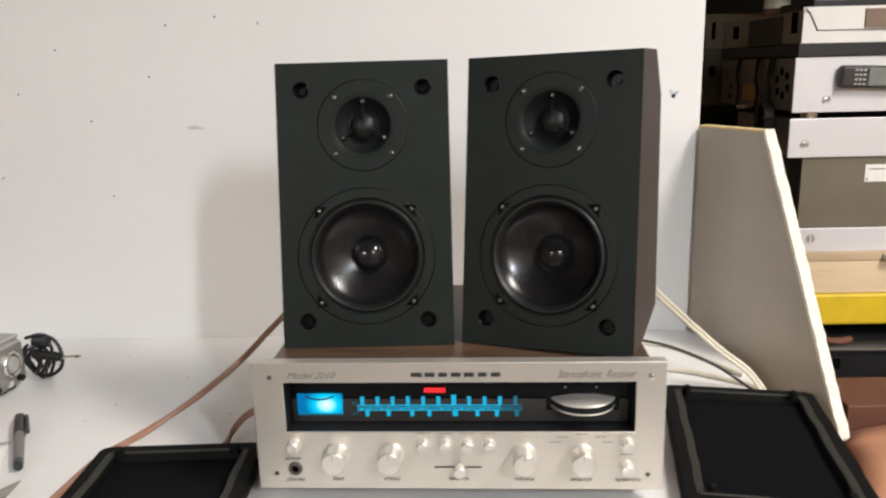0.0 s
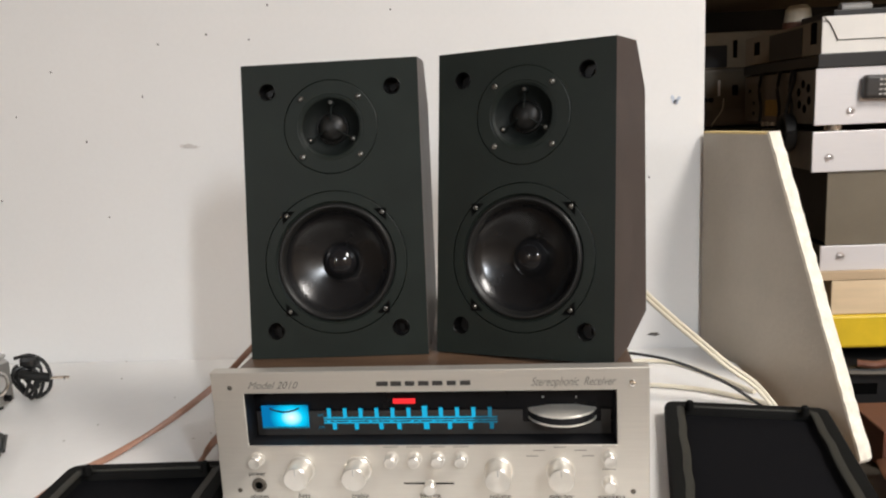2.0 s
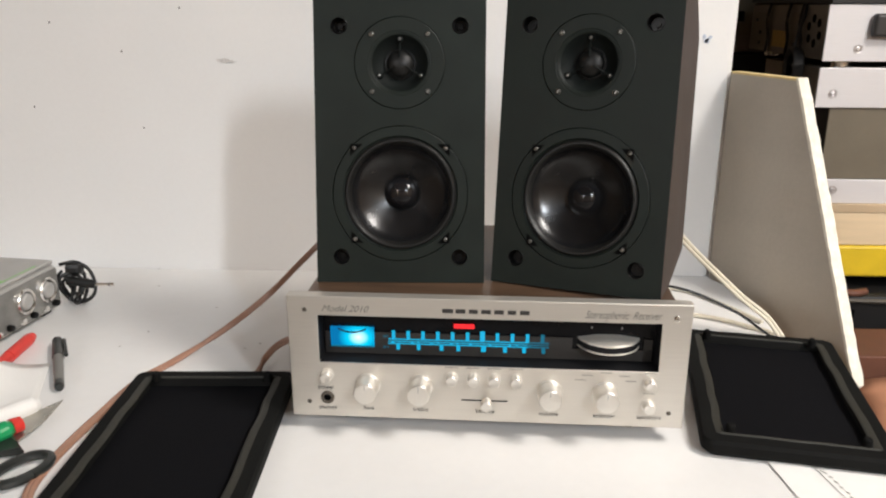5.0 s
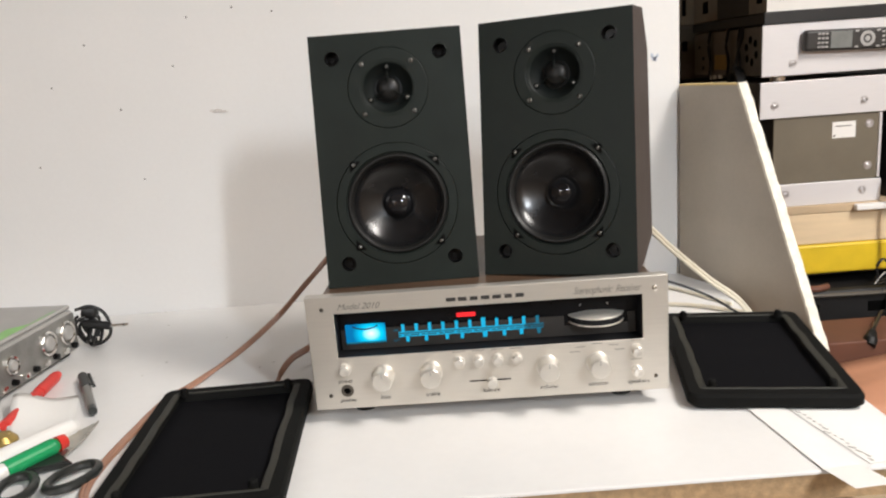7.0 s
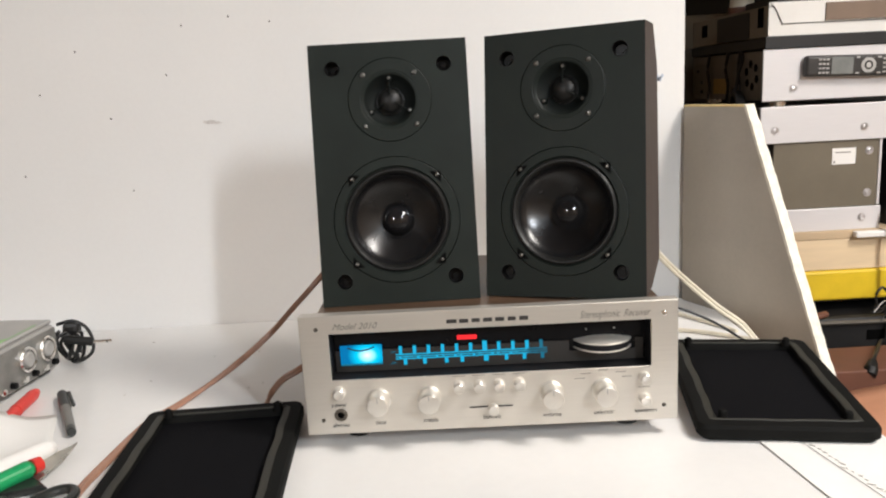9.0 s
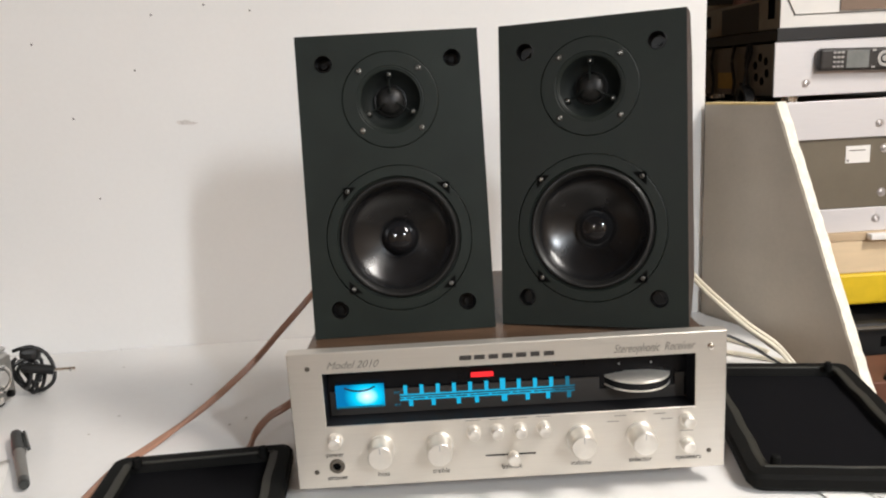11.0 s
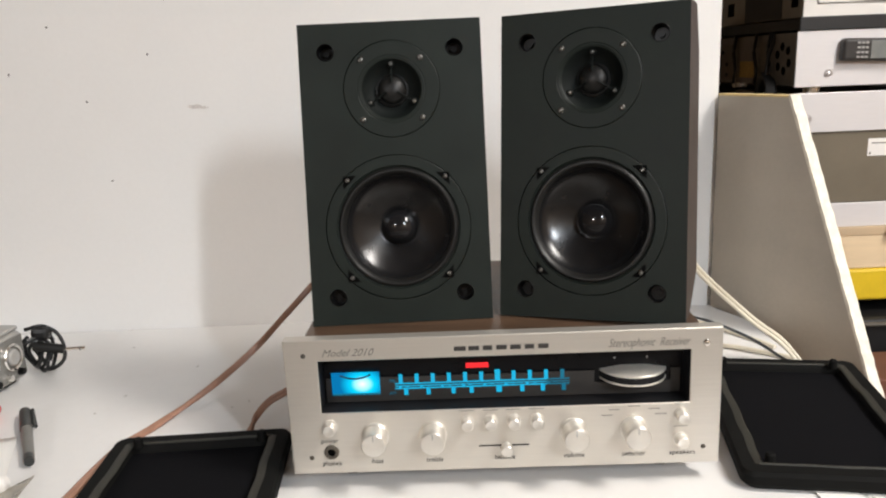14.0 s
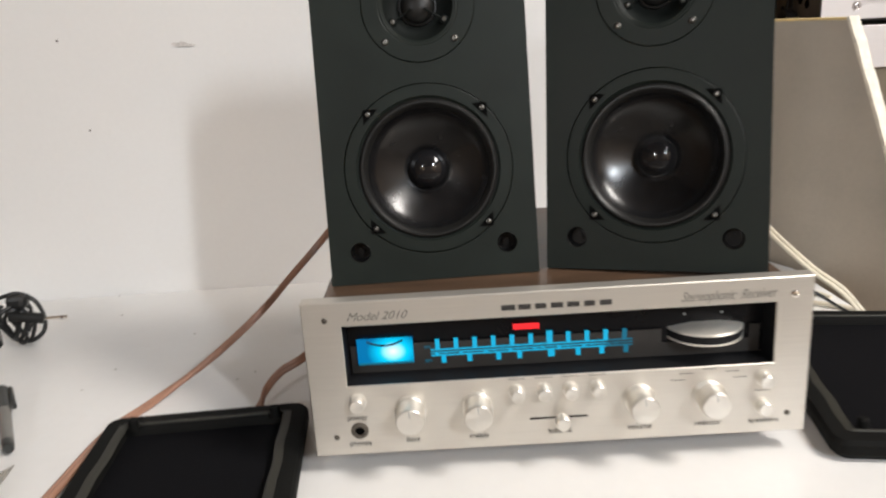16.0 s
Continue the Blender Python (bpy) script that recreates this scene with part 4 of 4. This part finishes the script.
def unit(name, label, x0, x1, y0, y1, z0, z1, fascia, case, bolts=(), foot=0.0, case_in=0.006, category="amplifier"):
    u = thing(name, pose(0, 0, 0), label, category)
    part("fascia", box(x0, x1, y0, y0 + 0.006, z0 + foot, z1, 0.0015), fascia, u, "front panel")
    body = part("case", box(x0 + case_in, x1 - case_in, y0 + 0.0062, y1, z0 + foot + 0.002, z1 - 0.002, 0.002), case, u, "metal case")
    for x, z in bolts:
        bolt(u, x, z, y0)
    if foot:
        for x in (x0 + 0.05, x1 - 0.05):
            for y in (y0 + 0.03, y1 - 0.05):
                part("foot", lathe([(0, 0), (0.018, 0), (0.018, foot * 0.9), (0, foot * 0.9)], 20, pose(x, y, z0, 90)), chrome, u, "silver foot")
    return u


unit("flat_tuner", "flat silver hi-fi unit on the rack shelf", 0.735, 0.999, 1.03, 1.33, -0.0184, 0.0345, silver_panel, black_case, [(0.955, 0.009), (0.775, 0.011)], category="hi-fi unit")
case_unit = unit("power_supply", "brown-grey metal case with a white label", 0.746, 0.990, 1.036, 1.30, 0.0348, 0.1885, bronze_case, black_case, [(0.968, 0.163), (0.968, 0.066)], category="metal case")
part("trim", box(0.9905, 0.9965, 1.034, 1.05, 0.0365, 0.188, 0.001), silver_panel, case_unit, "light edge trim")
tagm = part("label", box(0.882, 0.936, 1.0350, 1.0362, 0.134, 0.171), paper, case_unit, "white paper label")
part("caption_bar", box(0.889, 0.925, 1.0346, 1.0352, 0.160, 0.1625), grey_ink, tagm)
part("caption_bar", box(0.885, 0.889, 1.0346, 1.0352, 0.137, 0.142), grey_ink, tagm)
unit("amplifier", "slim silver amplifier stacked on a brown-grey case", 0.711, 1.026, 1.03, 1.36, 0.189, 0.2715, silver_panel, amp_side, [(0.745, 0.217), (0.950, 0.217)])
big = unit("amplifier", "large silver amplifier with vented dark sides on silver feet", 0.713, 1.145, 1.03, 1.50, 0.272, 0.398, silver_panel, amp_side, [(0.783, 0.309), (1.085, 0.309)], foot=0.012)
for k in range(6):
    a = radians(60 * k + 20)
    part("vent_hole", lathe([(0, 0), (0.010, 0), (0.010, -0.0008), (0, -0.0008)], 6, Matrix.Translation((0.7190, 1.105 + 0.030 * math.cos(a), 0.343 + 0.026 * math.sin(a))) @ pose(0, 0, 0, 0, 0, -90)), void_black, big)
part("rating_plate", box(0.7180, 0.7192, 1.24, 1.34, 0.300, 0.338), yellow_label, big, "yellowed rating plate")
part("side_plate", box(0.7180, 0.7192, 1.175, 1.225, 0.295, 0.380), bronze_case, big)
part("side_plate", box(0.7180, 0.7192, 1.37, 1.48, 0.295, 0.380), bronze_case, big)
for y in (1.16, 1.235, 1.36):
    part("side_cable", sweep([(0.714, y, 0.400), (0.711, y + 0.006, 0.36), (0.713, y - 0.004, 0.32), (0.712, y, 0.285)], 0.004), black_wire, big, smooth=True)
for y, z in ((1.20, 0.302), (1.20, 0.31), (1.42, 0.33), (1.45, 0.36), (1.42, 0.305)):
    part("terminal", lathe([(0, 0), (0.005, 0), (0.005, -0.004), (0, -0.005)], 10, Matrix.Translation((0.7176, y, z)) @ pose(0, 0, 0, 0, 0, -90)), black_case, big)
adapter = thing("coiled_lead", pose(0.690, 1.125, 0.276), "coil of black mains lead hanging beside the amplifier", "cable")
for k in range(4):
    pts = [(0.004 * k - 0.004, (0.028 + 0.002 * k) * math.cos(a), 0.036 * math.sin(a) - 0.008) for a in (i * 0.45 + k for i in range(15))]
    part("loop", sweep(pts, 0.006, n=4), black_wire, adapter, smooth=True)
part("lead", sweep([(0, 0, 0.03), (0.010, 0.01, 0.07), (0.022, 0.02, 0.10), (0.027, 0.03, 0.121)], 0.004), black_wire, adapter, smooth=True)
part("lead", sweep([(0, 0.0, -0.03), (0.002, -0.01, -0.08), (0.0, 0, -0.16), (0.004, 0, -0.292)], 0.004), black_wire, adapter, smooth=True)

remote = thing("remote_control", pose(0.908, 1.018, 0.3545, 0, 1.6, 0), "dark grey remote control with a small screen against the amplifier", "remote control")
part("body", box(-0.108, 0.112, -0.010, 0.0115, -0.023, 0.023, 0.007, segments=3), remote_black, remote)
part("screen", box(-0.052, -0.004, -0.0108, -0.0098, -0.018, 0.018, 0.0004), remote_screen, remote, "grey display")
for i in range(3):
    for k in range(4):
        part("key", box(-0.078 + 0.0085 * i - 0.003, -0.078 + 0.0085 * i + 0.003, -0.0112, -0.0098, -0.015 + 0.0095 * k - 0.002, -0.015 + 0.0095 * k + 0.002, 0.0005), key_grey, remote)
for i in range(3):
    for k in range(4):
        part("key", box(0.066 + 0.012 * i - 0.0035, 0.066 + 0.012 * i + 0.0035, -0.0112, -0.0098, -0.015 + 0.0095 * k - 0.002, -0.015 + 0.0095 * k + 0.002, 0.0005), key_grey, remote)
part("key_ring", lathe([(0.0165, -0.0098), (0.0165, -0.0118), (0.010, -0.0118), (0.010, -0.0098)], 28, Matrix.Translation((0.030, 0, 0))), key_grey, remote, "round key ring", True)
part("ok_key", disc(0.006, -0.0098, -0.0118, 0.030, 0, 0.0005, 20), key_grey, remote)
for sx in (0.006, 0.054):
    for sz in (-0.017, 0.017):
        part("key", box(sx - 0.004, sx + 0.004, -0.0112, -0.0098, sz - 0.002, sz + 0.002, 0.0005), key_grey, remote)

deck = unit("black_deck", "flat black hi-fi deck under a carton", 0.715, 1.150, 1.026, 1.52, 0.3985, 0.4255, black_case, black_case, category="hi-fi unit")
carton = thing("carton", pose(0, 0, 0), "open carton with white front flap and black taped side", "carton")
part("front", box(0.722, 1.15, 1.030, 1.034, 0.426, 0.498), white_carton, carton, "white printed front")
part("side", box(0.722, 0.726, 1.0345, 1.51, 0.426, 0.492), kraft, carton, "greyish kraft side")
part("back", box(0.722, 1.15, 1.506, 1.51, 0.426, 0.492), kraft, carton)
part("bottom", box(0.7265, 1.15, 1.0345, 1.5055, 0.4262, 0.430), kraft, carton)
part("tape", box(0.7206, 0.7216, 1.13, 1.33, 0.4265, 0.486), black_case, carton, "wide black tape")
part("slot", box(0.7208, 0.7216, 1.055, 1.085, 0.447, 0.490), void_black, carton)
part("slot", box(0.7208, 0.7216, 1.40, 1.44, 0.447, 0.478), void_black, carton)
fl = upright([(0.724, 0.4975), (0.735, 0.486), (0.752, 0.452), (1.148, 0.452), (1.148, 0.4975)], 0, 0.002)
fl.transform(Matrix.Translation((0, 1.0265, 0)))
part("flap", fl, white_carton, carton, "white tuck flap")
part("flap_shadow_gap", sweep([(0.722, 1.0285, 0.4885), (0.734, 1.0285, 0.4855), (0.751, 1.0285, 0.453), (0.754, 1.0285, 0.4515), (0.80, 1.0285, 0.4515), (0.95, 1.0285, 0.4515), (1.148, 1.0285, 0.4515)], 0.0007, n=6), ink, carton)
part("brown_panel", box(0.846, 1.148, 1.0225, 1.0262, 0.455, 0.492), brown_flap, carton, "brown card panel")

pot = thing("glue_pot", pose(0.792, 1.35, 0.430), "cream topped orange pot standing in the carton", "pot")
part("pot_body", lathe([(0, 0), (0.030, 0), (0.034, 0.085), (0, 0.085)], 26, pose(0, 0, 0, 90)), orange_card, pot, "orange-brown body")
part("lid", lathe([(0, 0.085), (0.031, 0.085), (0.028, 0.115), (0.020, 0.124), (0, 0.126)], 26, pose(0, 0, 0, 90)), white_wire, pot, "cream lid", True)
can = thing("tin_can", pose(0.857, 1.20, 0.5285, 0, 0, 0), "small pale tin lying on top of the carton", "tin")
part("can_body", rod((-0.032, 0, 0), (0.032, 0, 0), [(0, 0), (0, 0.010), (0.03, 0.0108), (0.97, 0.0108), (1, 0.010), (1, 0)]), key_grey, can, smooth=False)
lid_box = tagged(link("flat_box", box(0.78, 1.14, 1.12, 1.30, 0.4925, 0.5176, 0.002), black_case), "flat black box across the carton", "box")

# things further back on the rack
def crate(name, label, x0, x1, y0, y1, z0, z1, mat, category="box", bev=0.003):
    ob = tagged(link(name, box(x0, x1, y0, y1, z0, z1, bev), mat), label, category)
    return ob


radio = thing("old_radio", pose(0, 0, 0), "grey-brown radio case with a pale strip label on the rack", "radio")
part("case", box(0.60, 0.90, 1.60, 1.86, 0.270, 0.425, 0.003), amp_side, radio)
part("front_panel", box(0.612, 0.888, 1.5965, 1.5998, 0.315, 0.415, 0.001), bronze_case, radio, "olive front panel")
part("strip_label", box(0.676, 0.683, 1.5950, 1.5963, 0.352, 0.394), paper, radio, "pale upright strip label")
part("socket", box(0.714, 0.730, 1.5945, 1.5963, 0.352, 0.380, 0.002), socket_rubber, radio, "black socket plate")
for x in (0.640, 0.657, 0.760):
    part("dial_knob", disc(0.007, 1.5963, 1.5865, x, 0.342, 0.001, 18), socket_rubber, radio)
part("lead", sweep([(0.690, 1.588, 0.345), (0.684, 1.580, 0.315), (0.668, 1.578, 0.292), (0.655, 1.582, 0.272)], 0.0016), white_wire, radio, "thin pale lead", True)
crate("equipment_case", "black equipment case at the back of the rack", 0.65, 0.98, 1.58, 1.87, -0.0183, 0.268, black_case)
small = thing("carton", pose(0, 0, 0), "small kraft carton with black slots on an equipment case", "carton")
part("body", box(0.62, 0.90, 1.60, 1.84, 0.4256, 0.52, 0.003), kraft, small)
part("slot", box(0.716, 0.727, 1.5985, 1.5996, 0.452, 0.498), void_black, small)
part("tape", box(0.632, 0.700, 1.5985, 1.5996, 0.428, 0.486), black_case, small, "wide black tape")
crate("pale_box", "pale pinkish box on the upper rack shelf", 0.66, 0.98, 1.40, 1.75, 0.6185, 0.70, lilac_bag)
crate("olive_box", "olive green box on the upper rack shelf", 1.05, 1.40, 1.30, 1.75, 0.6185, 0.80, bronze_case)
crate("black_box", "black case beside the stacked amplifiers", 1.035, 1.40, 1.06, 1.40, -0.0183, 0.150, black_case)
crate("black_box", "black case on another black case", 1.04, 1.36, 1.08, 1.40, 0.1505, 0.262, black_case)
wf2 = thing("loose_woofer", pose(1.105, 1.055, 0.206, 0, 0, 0), "loose black loudspeaker driver leaning on a case", "loudspeaker driver")
part("basket", lathe([(0.030, 0.022), (0.05, 0.006), (0.054, 0.0), (0.054, -0.003), (0.046, -0.004), (0.040, 0.0), (0.02, 0.012), (0.012, 0.010), (0, 0.007)], 36), rubber, wf2, smooth=True)

# under the shelf
crate("wooden_drawer", "cream wooden drawer box under the rack shelf", 0.757, 1.30, 1.022, 1.40, -0.112, -0.0375, cream_wood, "drawer")
crate("yellow_case", "flat yellow plastic case under a wooden drawer", 0.74, 1.32, 1.018, 1.40, -0.1845, -0.1125, yellow_plastic, "case", 0.006)
bag = tagged(link("clear_bag", box(0.93, 1.06, 1.000, 1.019, -0.034, -0.020, 0.003), paper), "crumpled white wrapper on the shelf edge", "wrapper")
dev = thing("black_device", pose(0, 0, 0), "large black plastic device with slots on the lower shelf", "device")
part("body", box(0.70, 1.40, 0.98, 1.40, -0.345, -0.215, 0.012), black_case, dev)
part("base", box(0.68, 1.42, 0.94, 1.40, -0.480, -0.3455, 0.010), dark_case, dev)
for x in (0.785, 0.955, 1.10):
    part("slot", box(x, x + 0.055, 0.9785, 0.9798, -0.272, -0.248), void_black, dev)
part("rim", sweep([(0.71, 0.976, -0.222), (1.0, 0.972, -0.226), (1.38, 0.976, -0.222)], 0.005), dark_case, dev)
cord("orange_lead", [(0.80, 0.985, -0.206), (0.83, 0.975, -0.207), (0.86, 0.985, -0.206)], 0.008, orange_card, "short orange-brown lead on a black device")

hang = thing("hanging_lead", pose(0, 0, 0), "dark lead with frayed ends hanging in front of the rack", "cable")
part("lead", sweep([(1.004, 1.012, 0.03), (1.002, 0.995, -0.02), (1.006, 0.990, -0.10), (1.006, 0.986, -0.182), (1.000, 0.975, -0.23), (0.985, 0.95, -0.277)], 0.0045), black_wire, hang, smooth=True)
part("lead", sweep([(0.985, 0.95, -0.277), (0.93, 0.88, -0.240), (0.865, 0.79, -0.235), (0.845, 0.765, -0.240)], 0.004), black_wire, hang, smooth=True)
part("plug", rod((0.845, 0.765, -0.240), (0.826, 0.742, -0.262), [(0, 0), (0, 0.008), (0.6, 0.014), (1, 0.012), (1, 0)]), rubber, hang, "black plug")
rng = random.Random(12)
for k in range(8):
    a = rng.uniform(-1, 1)
    part("frayed_wire", sweep([(1.005, 0.985, -0.185), (1.005 + a * 0.03, 0.972, -0.195 - rng.uniform(-0.015, 0.02)), (1.005 + a * 0.06, 0.968, -0.205 - rng.uniform(-0.03, 0.045))], 0.0016, n=4, steps=6), key_grey if k % 2 else black_wire, hang, smooth=True)
part("loop", sweep([(1.0, 0.985, -0.16), (0.985, 0.98, -0.148), (0.972, 0.98, -0.165), (0.975, 0.98, -0.19)], 0.003, n=5), black_wire, hang, smooth=True)

# low table with papers beside the bench
low = thing("side_table", pose(0, 0, 0), "low dark table beside the workbench", "table")
part("tabletop", box(0.40, 1.25, 0.10, 0.90, -0.345, -0.325, 0.003), dark_case, low)
for x in (0.43, 1.22):
    for y in (0.13, 0.87):
        part("leg", box(x - 0.02, x + 0.02, y - 0.02, y + 0.02, -0.9, -0.3455, 0.002), dark_case, low)
crate("orange_box", "worn orange-brown box on the low table", 0.74, 1.15, 0.74, 0.88, -0.3245, -0.250, orange_card)
pp = bmesh.new()
g = {}
for i in range(9):
    for j in range(7):
        u, v = i / 8, j / 6
        g[i, j] = pp.verts.new((0.66 + 0.34 * u + 0.05 * v, 0.48 + 0.22 * v + 0.02 * u, -0.300 + 0.02 * math.sin(2.4 * u) + 0.028 * v + 0.012 * math.sin(5 * v)))
for i in range(8):
    for j in range(6):
        pp.faces.new((g[i, j], g[i + 1, j], g[i + 1, j + 1], g[i, j + 1]))
ob = tagged(link("peach_envelope", pp, peach_paper, smooth=True), "large peach paper envelope on the low table", "envelope")
ob.modifiers.new("thick", "SOLIDIFY").thickness = -0.006
crate("amber_folder", "amber plastic folder on the low table", 0.62, 0.95, 0.40, 0.58, -0.3245, -0.305, amber_film, "folder")
rng = random.Random(21)
bm = bmesh.new()
bmesh.ops.create_grid(bm, x_segments=22, y_segments=22, size=0.5)
for v in bm.verts:
    x, y = v.co.x, v.co.y
    v.co = (0.67 + 0.44 * x, 0.26 + 0.28 * y, -0.300 + 0.022 * noise.noise(Vector((x * 7, y * 7, 0))) + 0.014 * noise.noise(Vector((x * 19, y * 19, 4))))
ob = tagged(link("plastic_bag", bm, lilac_bag), "crumpled pinkish plastic bag on the low table", "bag")
ob.modifiers.new("thick", "SOLIDIFY").thickness = -0.012
